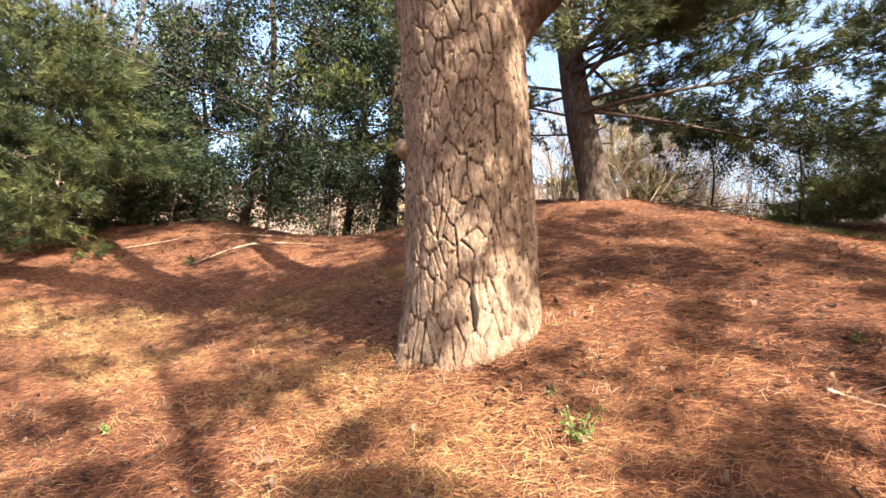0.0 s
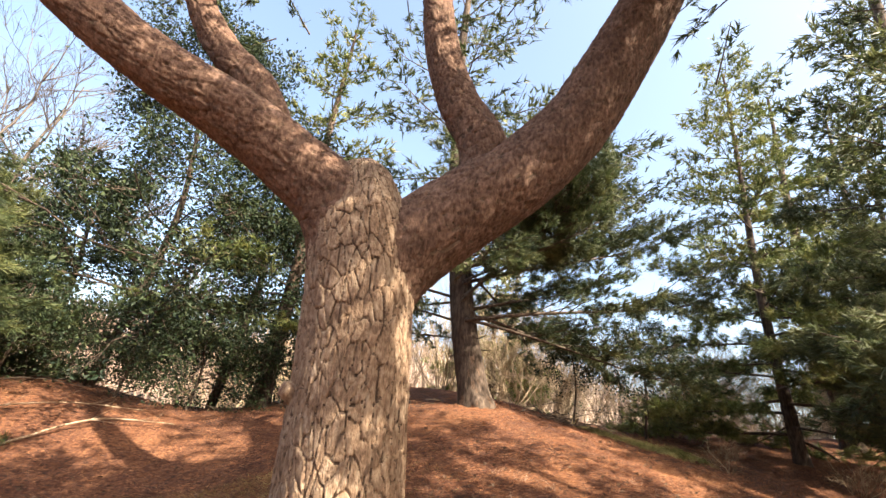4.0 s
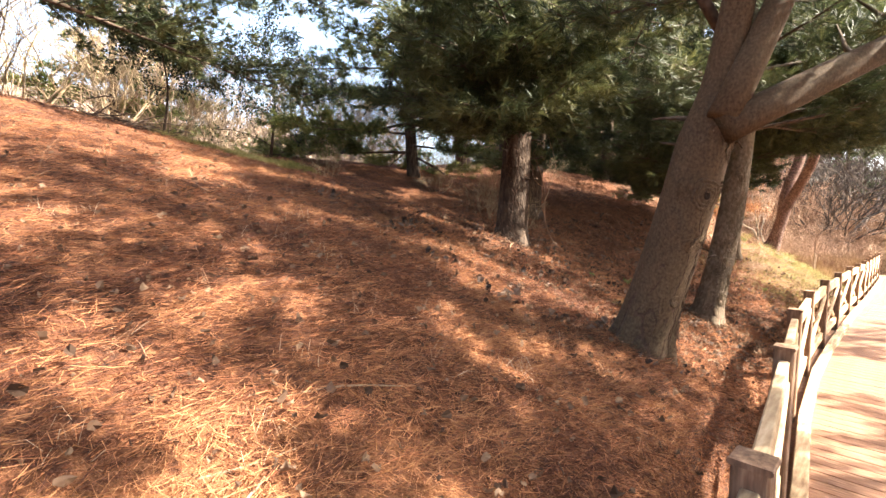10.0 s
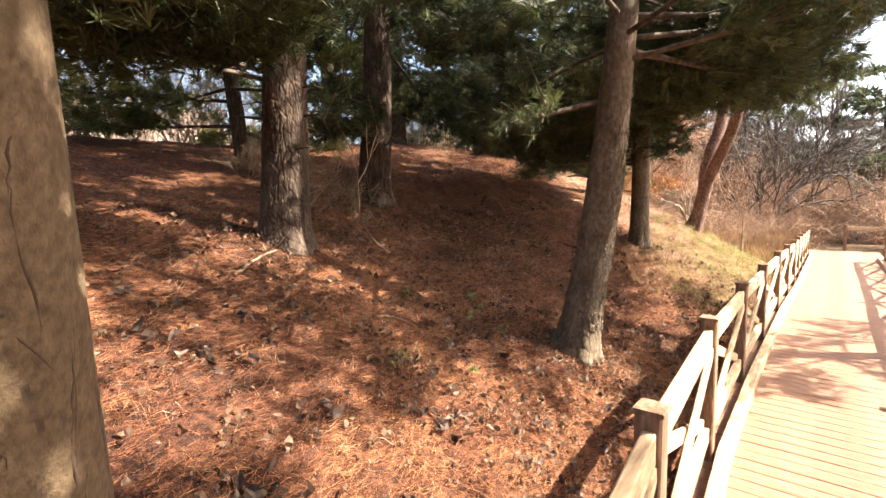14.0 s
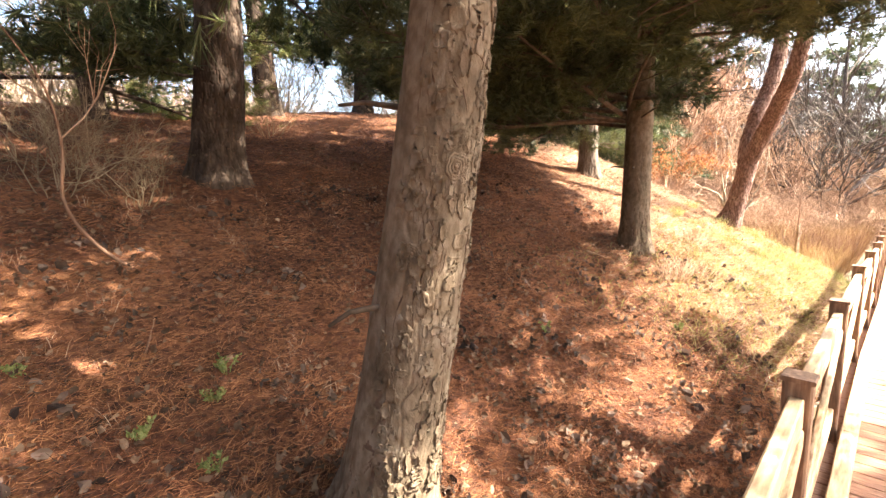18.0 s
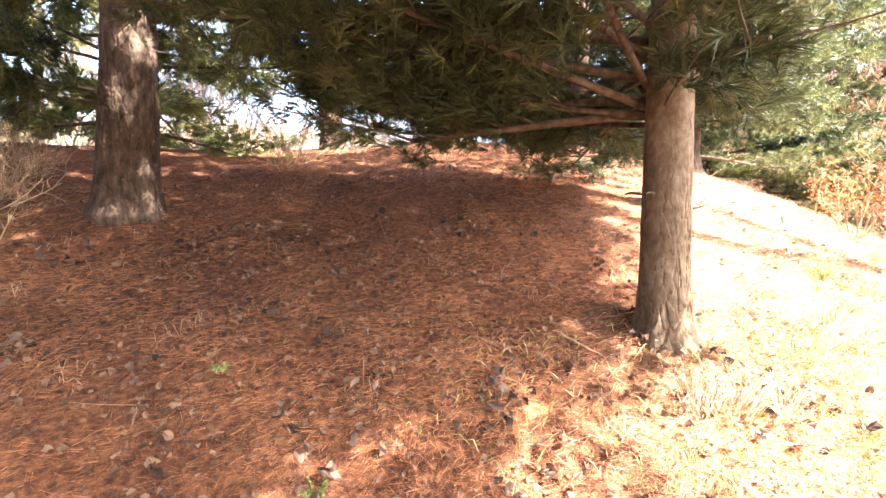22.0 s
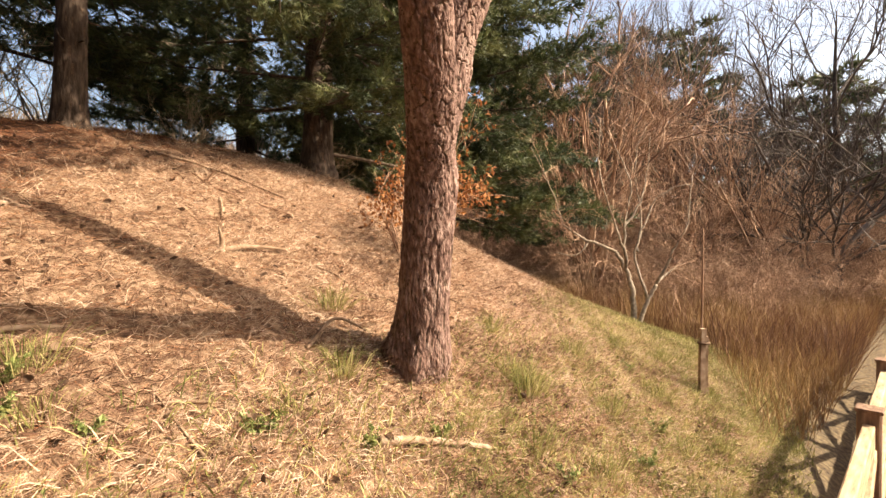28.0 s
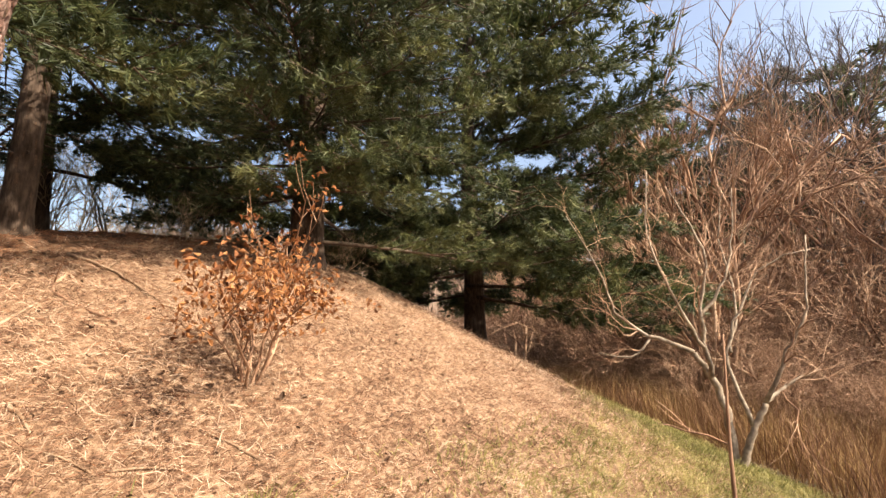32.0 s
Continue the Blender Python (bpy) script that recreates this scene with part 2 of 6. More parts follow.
def solo(name, soup, mat, label, category, group="", kind="", at=(0, 0, 0), smooth=True):
    ob = new(name, soup.mesh(name, mat, smooth))
    ob.location = at
    return tagged(ob, label, category, group, kind)


def unit(a):
    return a / np.maximum(np.linalg.norm(a, axis=-1, keepdims=True), 1e-9)


def resample(pts, radii, n):
    """A smooth curve through the points, with n stations."""
    pts, radii = np.asarray(pts, float), np.asarray(radii, float)
    k = len(pts)
    if k > 2:
        ext = np.vstack([2 * pts[0] - pts[1], pts, 2 * pts[-1] - pts[-2]])
        s = np.linspace(0, k - 1 - 1e-6, n)
        i = s.astype(int)
        f = (s - i)[:, None]
        p0, p1, p2, p3 = ext[i], ext[i + 1], ext[i + 2], ext[i + 3]
        out = 0.5 * (2 * p1 + (p2 - p0) * f + (2 * p0 - 5 * p1 + 4 * p2 - p3) * f ** 2 + (3 * p1 - p0 - 3 * p2 + p3) * f ** 3)
    else:
        s = np.linspace(0, 1, n)
        out = pts[0] + (pts[1] - pts[0]) * s[:, None]
    return out, np.interp(s, np.arange(k), radii)


def tube(soup, pts, radii, sides=6, disp=None, cap=True, cracks=None):
    """A tube along stations; disp(arc length round, length along, angle) adds to the radius."""
    pts, radii = np.asarray(pts, float), np.asarray(radii, float)
    n = len(pts)
    tan = unit(np.gradient(pts, axis=0))
    ref = np.array([1.0, 0, 0]) if abs(tan[:, 2]).mean() > 0.5 else np.array([0, 0, 1.0])
    a = unit(np.cross(tan, ref))
    b = np.cross(a, tan)
    th = np.arange(sides) * 2 * np.pi / sides
    rad = np.repeat(radii[:, None], sides, 1)
    if disp is not None:
        along = np.concatenate([[0], np.cumsum(np.linalg.norm(np.diff(pts, axis=0), axis=1))])
        rad = rad + disp(np.broadcast_to(th, rad.shape), np.broadcast_to(along[:, None], rad.shape), rad)
    ring = pts[:, None] + rad[..., None] * (np.cos(th)[None, :, None] * a[:, None] + np.sin(th)[None, :, None] * b[:, None])
    idx = np.arange(n * sides).reshape(n, sides)
    nxt = np.roll(idx, -1, 1)
    quads = np.stack([idx[:-1], nxt[:-1], nxt[1:], idx[1:]], -1).reshape(-1, 4)
    v, tris = ring.reshape(-1, 3), None
    if cap:
        v = np.vstack([v, pts[0], pts[-1]])
        c0, c1 = n * sides, n * sides + 1
        tris = np.concatenate([np.stack([nxt[0], idx[0], np.full(sides, c0)], -1), np.stack([idx[-1], nxt[-1], np.full(sides, c1)], -1)])
    soup.add(v, tris, quads)
    # crack faces take the second slot, which carries painted crack shade
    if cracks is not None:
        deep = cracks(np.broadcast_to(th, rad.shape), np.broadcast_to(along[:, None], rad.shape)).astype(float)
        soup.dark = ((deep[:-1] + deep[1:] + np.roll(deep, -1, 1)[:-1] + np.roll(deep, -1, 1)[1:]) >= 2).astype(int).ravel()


def hashed(i, j, seed):
    h = np.sin(i * 127.1 + j * 311.7 + seed * 74.7) * 43758.5453
    return h - np.floor(h)


def plates(u, v, nu, seed, tall=1.0):
    """Cell noise round a trunk: u runs 0..nu and closes on itself. Returns the distance to the nearest crack, and a number per cell."""
    iu, iv = np.floor(u), np.floor(v)
    f1, f2 = np.full(u.shape, 9.0), np.full(u.shape, 9.0)
    cell = np.zeros(u.shape)
    for du in (-1, 0, 1):
        for dv in (-1, 0, 1):
            cu, cv = iu + du, iv + dv
            k = np.mod(cu, nu)
            d = np.hypot(cu + 0.15 + 0.7 * hashed(k, cv, seed) - u, (cv + 0.1 + 0.8 * hashed(k, cv, seed + 3) - v) * tall)
            hid = hashed(k, cv, seed + 7)
            near = d < f1
            f2 = np.where(near, f1, np.minimum(f2, d))
            cell = np.where(near, hid, cell)
            f1 = np.where(near, d, f1)
    return f2 - f1, cell


def wave(x, y, seed):
    """Soft noise from a few sines."""
    r = np.random.RandomState(seed)
    s = 0
    for k in range(6):
        f = r.uniform(0.5, 2.2)
        a = r.uniform(0, 6.28)
        s = s + np.sin(f * (x * np.cos(a) + y * np.sin(a)) * 2 + r.uniform(0, 6.28)) / 6
    return s


def bark(r_mean, width, height, depth, seed, crack=0.17, patchy=0.0):
    """A relief of flat raised plates with narrow cracks between them, for tube(); patchy leaves most of a trunk smooth but for its foot."""
    nu = max(5, round(2 * math.pi * r_mean / width))
    tall = max(1.0, min(2.6, 0.62 * height / width))

    def cells(th, along):
        cx, cy = np.cos(th) * r_mean, np.sin(th) * r_mean
        a1 = wave(cx * 14 + along * 2, cy * 14 + along * 1.5, seed)
        a2 = wave(cx * 30 - along * 5, cy * 30 + along * 6, seed + 1)
        u = th / (2 * np.pi) * nu + 0.5 * a1 + 0.14 * a2
        v = along / height + 0.2 * a2 + 0.25 * np.sin(th * 5 + seed)
        return cx, cy, a1, a2, u, v

    def disp(th, along, rad):
        cx, cy, a1, a2, u, v = cells(th, along)
        e, c = plates(u, v, nu, seed, tall)
        e2, c2 = plates(u * 2 + 0.3 * a2, v * 1.7 + 0.5 * a1, nu * 2, seed + 11, tall)
        ridge = np.clip(e / crack, 0, 1) ** 0.5
        small = np.clip(e2 / 0.11, 0, 1) ** 0.5
        lump = 0.022 * r_mean * np.sin(th * 3 + along * 1.1 + seed) + 0.015 * r_mean * np.sin(th * 2 - along * 2.3)
        grain = wave(cx * 260, cy * 260 + along * 30, seed + 5) + wave(cx * 90 + along * 60, cy * 90, seed + 6)
        out = depth * (ridge - 1) + depth * 0.40 * (c - 0.5) + depth * 0.30 * (small - 1) + depth * 0.18 * (c2 - 0.5) + 0.09 * depth * grain
        if patchy:
            out = out * np.clip(patchy + 1.3 * np.exp(-np.maximum(along - 0.2, 0) / 0.42) + 0.8 * smooth(0.20, 0.55, wave(cx * 16 + along * 1.5, cy * 16 + along, seed + 9)), 0, 1.2)
        return lump + out

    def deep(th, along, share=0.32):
        """Crack faces between the plates: inner bark, darkened for the shade down there."""
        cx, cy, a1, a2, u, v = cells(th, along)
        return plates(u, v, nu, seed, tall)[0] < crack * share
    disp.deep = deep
    return disp


def root_flare(base, h, lobes, seed, sink=0.2):
    """Roots that spread at the foot."""
    def disp(th, along, rad):
        return base * np.exp(-np.maximum(along - sink, -0.04) / h) * (0.75 + 0.22 * np.cos(th * lobes + seed) + 0.12 * np.cos(th * (lobes + 3) - seed))
    return disp


def both(*fs):
    return lambda th, al, ra: sum(f(th, al, ra) for f in fs)


def blades(soup, p, d, length, width, bend, rng):
    """Grass-like blades: a quad and a tip triangle each, from points p along directions d, drooping by bend."""
    n = len(p)
    d = unit(d)
    side = unit(np.cross(d, rng.normal(size=(n, 3))))
    L = np.broadcast_to(length, (n,))[:, None]
    w = np.broadcast_to(width, (n,))[:, None]
    mid = p + d * L * 0.55
    out = unit(np.stack([d[:, 0], d[:, 1], np.zeros(n)], -1) + 1e-6)
    tip = p + d * L * 0.95 + (out * 0.5 + np.array([0, 0, -1.0])) * (np.broadcast_to(bend, (n,))[:, None] * L)
    v = np.stack([p - side * w * 0.5, p + side * w * 0.5, mid + side * w * 0.4, mid - side * w * 0.4, tip], 1)
    i = np.arange(n)[:, None] * 5
    soup.add(v, i + np.array([[3, 2, 4]]), i + np.array([[0, 1, 2, 3]]))


def needle_tufts(soup, p, axis, count, length, width, rng, spread=0.75):
    """Brushes of needles: count thin triangles from each point, fanned round the axis."""
    n = len(p)
    d = unit(unit(axis)[:, None] + spread * rng.normal(size=(n, count, 3)) * 0.62)
    L = length * rng.uniform(0.7, 1.15, (n, count, 1))
    root = p[:, None] - unit(axis)[:, None] * rng.uniform(0, 0.07, (n, count, 1))
    side = unit(np.cross(d, rng.normal(size=(n, count, 3)))) * width * 0.5
    tip = root + d * L
    tip[..., 2] -= 0.15 * length
    v = np.stack([root - side, root + side, tip], 2).reshape(-1, 3)
    soup.add(v, np.arange(n * count * 3).reshape(-1, 3))


def leaves(soup, p, d, length, width, rng, fold=0.35):
    """Folded leaves: four corners and two faces each."""
    n = len(p)
    d = unit(d)
    s = unit(np.cross(d, rng.normal(size=(n, 3))))
    up = np.cross(s, d)
    L = (length * rng.uniform(0.6, 1.25, n))[:, None]
    w = L * width
    mid = p + d * L * 0.5
    v = np.stack([p, mid + s * w + up * w * fold, p + d * L - up * L * 0.15, mid - s * w + up * w * fold], 1)
    i = np.arange(n)[:, None] * 4
    soup.add(v, np.concatenate([i + np.array([[0, 1, 2]]), i + np.array([[0, 2, 3]])]))


def curled(soup, p, d, length, rng):
    """Curled dead leaves of uneven outline: a ring of seven points round a raised middle."""
    n = len(p)
    d = unit(d)
    s = unit(np.cross(d, rng.normal(size=(n, 3))))
    up = np.cross(s, d)
    L = (length * rng.uniform(0.45, 1.3, n))[:, None]
    ring = []
    for k in range(7):
        a = 2 * math.pi * k / 7
        u, w = 0.5 + 0.5 * math.cos(a) * rng.uniform(0.75, 1.1, (n, 1)), 0.34 * math.sin(a) * rng.uniform(0.6, 1.2, (n, 1))
        ring.append(p + d * L * u + s * L * w + up * L * (rng.uniform(0.1, 0.9, (n, 1)) * abs(math.sin(a)) * 0.45 + 0.12 * rng.normal(size=(n, 1))))
    v = np.stack([p + d * L * 0.5] + ring, 1)
    i = np.arange(n)[:, None] * 8
    soup.add(v, np.concatenate([i + np.array([[0, 1 + k, 1 + (k + 1) % 7]]) for k in range(7)]))


def branchy(soup, rng, p, d, length, r, levels, kids=(3, 5), spread=0.75, up=0.15, sides=5, wiggle=0.18, tips=None, shrink=0.62, start=0.35, thin=0.0015):
    """A branching wooden skeleton; collects the ends and their directions in tips."""
    todo = [(np.array(p, float), np.array(d, float), length, r, levels)]
    while todo:
        p, d, L, r, lv = todo.pop()
        k = 5 if lv >= 2 else 3 + lv
        pts, dirs = [p], [d]
        for _ in range(k - 1):
            d = unit(d + rng.normal(size=3) * wiggle + np.array([0, 0, up * 0.3]))
            p = p + d * L / (k - 1)
            pts.append(p)
            dirs.append(d)
        tube(soup, pts, np.linspace(r, max(thin, r * (0.55 if lv else 0.3)), k), max(3, sides if lv >= 2 else sides - 2), cap=False)
        if tips is not None and lv <= 1:
            tips.extend(zip(pts[1:], dirs[1:]))
        if lv > 0:
            n = rng.randint(kids[0], kids[1] + 1)
            for s in np.sort(rng.uniform(start, 1.0, n)):
                i = min(k - 2, int(s * (k - 1)))
                f = s * (k - 1) - i
                q = pts[i] * (1 - f) + pts[i + 1] * f
                side = unit(np.cross(dirs[i], rng.normal(size=3)))
                todo.append((q, unit(dirs[i] + side * spread * rng.uniform(0.6, 1.3) + np.array([0, 0, up])), L * shrink * rng.uniform(0.7, 1.2), r * 0.55, lv - 1))


# ---- the lie of the land ----
KNOTS = np.array([-9, -5, -2, 0.5, 3, 5.5, 7.5, 10, 12.5, 15, 17.5, 20, 22.5, 26.0])
FOOT = np.array([-0.87, -0.4, -0.04, 0.47, 0.77, 0.61, -0.14, -0.49, -0.03, 0.18, -0.3, -0.47, -0.45, -0.26])
SLOPE = np.array([0.378, 0.324, 0.184, 0.372, 0.414, 0.287, 0.401, 0.441, 0.434, 0.542, 0.655, 0.564, 0.255, 0.018])


def smooth(a, b, x):
    s = np.clip((x - a) / (b - a), 0, 1)
    return s * s * (3 - 2 * s)


def edge(x):
    """Where the boardwalk's railing runs, on the mound's side."""
    return np.interp(x, [-4, 0, 0.8, 2.2, 3.1, 4.4, 5.9, 7.2, 8.2, 9.2, 11, 14.5, 17, 28], [0.36, 0.30, 0.08, -0.37, -0.30, -0.18, 0.0, 0.14, 0.21, 0.26, 0.28, 0.28, 0.23, 0.20])


HEAPS = ((0.14, 2.82, 0.07, 0.75), (2.28, 6.75, 0.10, 0.8), (7.80, 3.60, 0.08, 0.5), (10.10, 4.95, 0.08, 0.55), (5.49, 0.80, 0.10, 0.45), (9.32, 1.42, 0.09, 0.42), (13.39, 2.10, 0.07, 0.4), (15.28, 3.64, 0.07, 0.4),
         (16.10, 6.28, 0.10, 0.6), (19.20, 6.70, 0.10, 0.6), (17.2, 2.12, 0.04, 0.35), (-3.6, 8.0, 0.5, 2.4))


def land(x, y, fine=True):
    """Height of the ground: a mound beside the boardwalk, a marsh at its end, low hills far off."""
    x, y = np.asarray(x, float), np.asarray(y, float)
    g = np.exp(-((np.clip(x, -9, 26)[..., None] - KNOTS) / 2.3) ** 2)
    g = g / g.sum(-1, keepdims=True)
    yy = np.clip(y, -0.5, 14)
    h = 4.2 * np.tanh(((g * FOOT).sum(-1) + (g * SLOPE).sum(-1) * yy) / 4.2)
    h = h - 2.2 * smooth(9.5, 20, y) * smooth(0.4, 2.0, h)
    h = h - 0.5 * smooth(-8, -20, x)
    h = h * smooth(30, 24, x) - 0.3 * smooth(24, 30, x)
    e = edge(x)
    bank = smooth(e + 0.03, e + 0.33, y)
    h = bank * h + (1 - bank) * np.minimum(h - 0.15, -0.28)
    for hx, hy, up, wide in HEAPS:
        h = h + up * np.exp(-((x - hx) ** 2 + (y - hy) ** 2) / wide ** 2)
    r = np.hypot(x - 8, y)
    a = np.arctan2(y, x - 8)
    h = h + (8 + 24 * smooth(0.5, 1.2, a) * smooth(3.6, 2.9, a)) * smooth(38, 190, r) * (0.85 + 0.15 * np.sin(a * 5 + 1))
    if fine:
        near = np.exp(-(r / 40) ** 2) * bank
        h = h + near * (0.035 * wave(x * 2.2, y * 2.2, 5) + 0.030 * wave(x * 7, y * 7, 6) + 0.014 * wave(x * 22, y * 22, 8))
    return h


def ground_z(x, y):
    return float(land(x, y))


# ---- ground ----
def axis(lo, hi, step, far, grow=1.16):
    out, s, a = [], step, hi
    while a < far:
        s *= grow
        a += s
        out.append(a)
    left, s, a = [], step, lo
    while a > -far:
        s *= grow
        a -= s
        left.append(a)
    return np.array(left[::-1] + list(np.arange(lo, hi + step / 2, step)) + out)


def grid(xs, ys, f):
    X, Y = np.meshgrid(xs, ys)
    v = np.stack([X, Y, f(X, Y)], -1).reshape(-1, 3)
    i = np.arange(len(xs) * len(ys)).reshape(len(ys), len(xs))
    s = Soup()
    s.add(v, None, np.stack([i[:-1, :-1], i[:-1, 1:], i[1:, 1:], i[1:, :-1]], -1).reshape(-1, 4))
    return s


def ground_material():
    """Orange needle litter that gives way to pale dry grass, marsh mud and far fields."""
    m = LITTER_SOIL.copy()
    m.name = "ground"
    t = m.node_tree
    n, l = t.nodes, t.links
    bsdf = n["Principled BSDF"]
    litter = bsdf.inputs["Base Color"].links[0].from_socket
    geo = n.new("ShaderNodeNewGeometry")
    sep = n.new("ShaderNodeSeparateXYZ")
    l.new(geo.outputs["Position"], sep.inputs[0])
    noise_a = n.new("ShaderNodeTexNoise")
    noise_a.inputs["Scale"].default_value, noise_a.inputs["Detail"].default_value = 0.9, 6
    l.new(geo.outputs["Position"], noise_a.inputs[0])
    fine = n.new("ShaderNodeTexNoise")
    fine.inputs["Scale"].default_value, fine.inputs["Detail"].default_value = 22, 8
    l.new(geo.outputs["Position"], fine.inputs[0])

    def ramp(cols, src):
        r = n.new("ShaderNodeValToRGB")
        e = r.color_ramp.elements
        while len(e) < len(cols):
            e.new(0.5)
        for i, c in enumerate(cols):
            e[i].position, e[i].color = 0.3 + 0.4 * i / (len(cols) - 1), (*c, 1)
        l.new(src, r.inputs[0])
        return r.outputs[0]

    def over(base, top, expr, a, b):
        """Lays one cover over another where expr(x, y, z, noise) passes from a to b."""
        mr = n.new("ShaderNodeMapRange")
        mr.interpolation_type = "SMOOTHSTEP"
        mr.inputs["From Min"].default_value, mr.inputs["From Max"].default_value = a, b
        total = None
        for sock, k in expr:
            mul = n.new("ShaderNodeMath")
            mul.operation = "MULTIPLY_ADD"
            l.new(sock, mul.inputs[0])
            mul.inputs[1].default_value = k
            if total is not None:
                l.new(total, mul.inputs[2])
            else:
                mul.inputs[2].default_value = 0
            total = mul.outputs[0]
        l.new(total, mr.inputs["Value"])
        mx = n.new("ShaderNodeMix")
        mx.data_type = "RGBA"
        l.new(mr.outputs[0], mx.inputs[0])
        l.new(base, mx.inputs[6])
        l.new(top, mx.inputs[7])
        return mx.outputs[2]

    grass = ramp([(0.075, 0.038, 0.022), (0.20, 0.118, 0.070), (0.38, 0.26, 0.17)], fine.outputs[0])
    mud = ramp([(0.05, 0.034, 0.022), (0.12, 0.085, 0.05), (0.20, 0.15, 0.08)], fine.outputs[0])
    field = ramp([(0.14, 0.095, 0.07), (0.21, 0.15, 0.11), (0.30, 0.225, 0.165)], noise_a.outputs[0])
    x, y, z = sep.outputs
    c = over(litter, grass, ((x, 1.0), (y, -0.75), (noise_a.outputs[0], 3.0)), 12.4, 14.8)
    c = over(c, mud, ((x, 1.0), (z, -6.0), (noise_a.outputs[0], 1.0)), 19.6, 21.0)
    c = over(c, field, ((y, 1.0), (noise_a.outputs[0], 3.0)), 12.5, 17.0)
    l.new(c, bsdf.inputs["Base Color"])
    return m


ground = grid(axis(-7, 24, 0.11, 700), axis(0.1, 8, 0.1, 700), land)
solo("ground", ground, ground_material(), "sloping ground covered with orange pine needles and dry grass", "ground", kind="structure")


# ---- boardwalk ----
def box(soup, c, s, turn=None, chamfer=0.0):
    """A board with its long edges cut off."""
    x, y, z = np.asarray(s, float) / 2
    k = chamfer
    prof = np.array([[-y + k, -z], [y - k, -z], [y, -z + k], [y, z - k], [y - k, z], [-y + k, z], [-y, z - k], [-y, -z + k]]) if k else np.array([[-y, -z], [y, -z], [y, z], [-y, z]])
    m = len(prof)
    v = np.array([[sx * x, p[0], p[1]] for sx in (-1, 1) for p in prof])
    if turn is not None:
        v = v @ np.array(turn).T
    f = [[i, (i + 1) % m, m + (i + 1) % m, m + i] for i in range(m)]
    tris = [[0, i + 1, i] for i in range(1, m - 1)] + [[m, m + i, m + i + 1] for i in range(1, m - 1)]
    soup.add(v + np.asarray(c), tris, f)


def rot(axis_name, deg):
    return np.array(Matrix.Rotation(radians(deg), 3, axis_name))


def single(c, s, turn=None, chamfer=0.006):
    so = Soup()
    box(so, c, s, turn, chamfer)
    return so


POSTS_LEFT = [2.2, 3.85, 5.5, 7.1, 8.75, 10.45, 12.2, 14.25, 15.85, 17.3, 18.7, 20.1, 21.5, 22.9, 24.3]
POSTS_RIGHT = [2.0, 3.8, 5.6, 7.4, 9.2, 11.0, 12.8, 14.6, 16.4, 18.2, 20.0, 21.8, 23.6]
WIDE = 1.80


def railing(label, posts, shift):
    """Square posts, and in each bay a top rail, a bottom rail and two crossed braces."""
    rail = thing("boardwalk_railing", posts[0], float(edge(posts[0])) + shift, 0, label, "railing", "boardwalk railings")
    o = np.array([posts[0], float(edge(posts[0])) + shift])
    post_mesh = single((0, 0, 0.30), (1.24, 0.095, 0.095), rot("Y", 90), 0.008).mesh("post", POST, False)
    cap_mesh = single((0, 0, 0.926), (0.11, 0.11, 0.018), None, 0.005).mesh("post_cap", POST, False)
    at = [np.array([x, float(edge(x)) + shift]) - o for x in posts]
    for a in at:
        p = new("post", post_mesh)
        p.parent, p.location = rail, (a[0], a[1], 0)
        c = new("post_cap", cap_mesh)
        c.parent = p
    for a, b in zip(at, at[1:]):
        mid, way = (a + b) / 2, b - a
        L, yaw = np.hypot(*way) - 0.095, math.degrees(math.atan2(way[1], way[0]))
        across = np.array([-way[1], way[0]]) / np.hypot(*way)
        part("top_rail", single((*mid, 0.80), (L, 0.05, 0.12), rot("Z", yaw)), RAIL, rail, smooth=False)
        part("bottom_rail", single((*mid, 0.17), (L, 0.05, 0.10), rot("Z", yaw)), RAIL, rail, smooth=False)
        rise = math.degrees(math.atan2(0.50, L))
        for s in (-1, 1):
            part("brace", single((*(mid + across * 0.018 * s), 0.478), (math.hypot(L, 0.50) - 0.05, 0.03, 0.075), rot("Z", yaw) @ rot("Y", s * rise)), RAIL, rail, smooth=False)
    return rail


railing("brown timber railing with square posts and crossed braces", POSTS_LEFT, 0.0)
railing("brown timber railing with crossed braces across the boardwalk", POSTS_RIGHT, -WIDE)
far_rail = thing("boardwalk_railing", 27.4, -0.75, 0, "timber end railing where the boardwalk turns", "railing", "boardwalk railings", turn=-90)
for k in range(4):
    part("post", single((1.7 * k, 0, 0.30), (1.24, 0.10, 0.10), rot("Y", 90), 0.008), POST, far_rail, smooth=False)
    if k:
        part("top_rail", single((1.7 * k - 0.85, 0, 0.80), (1.6, 0.045, 0.13)), RAIL, far_rail, smooth=False)
        part("bottom_rail", single((1.7 * k - 0.85, 0, 0.16), (1.6, 0.045, 0.11)), RAIL, far_rail, smooth=False)

deck = thing("pavement_boardwalk", -4, -0.6, 0, "brown timber boardwalk of cross planks", "boardwalk", kind="structure")
deck_o = np.array([-4, -0.6, 0])
for shift in (-0.11, 0.11 - WIDE):
    for a, b in zip(POSTS_LEFT, POSTS_LEFT[1:]):
        p, q = np.array([a, edge(a) + shift, 0.035]) - deck_o, np.array([b, edge(b) + shift, 0.035]) - deck_o
        part("edge_beam", single((p + q) / 2, (b - a - 0.004, 0.085, 0.085), rot("Z", math.degrees(math.atan2(q[1] - p[1], b - a)))), RAIL, deck, "pale timber edge beam", smooth=False)
plank_meshes = []
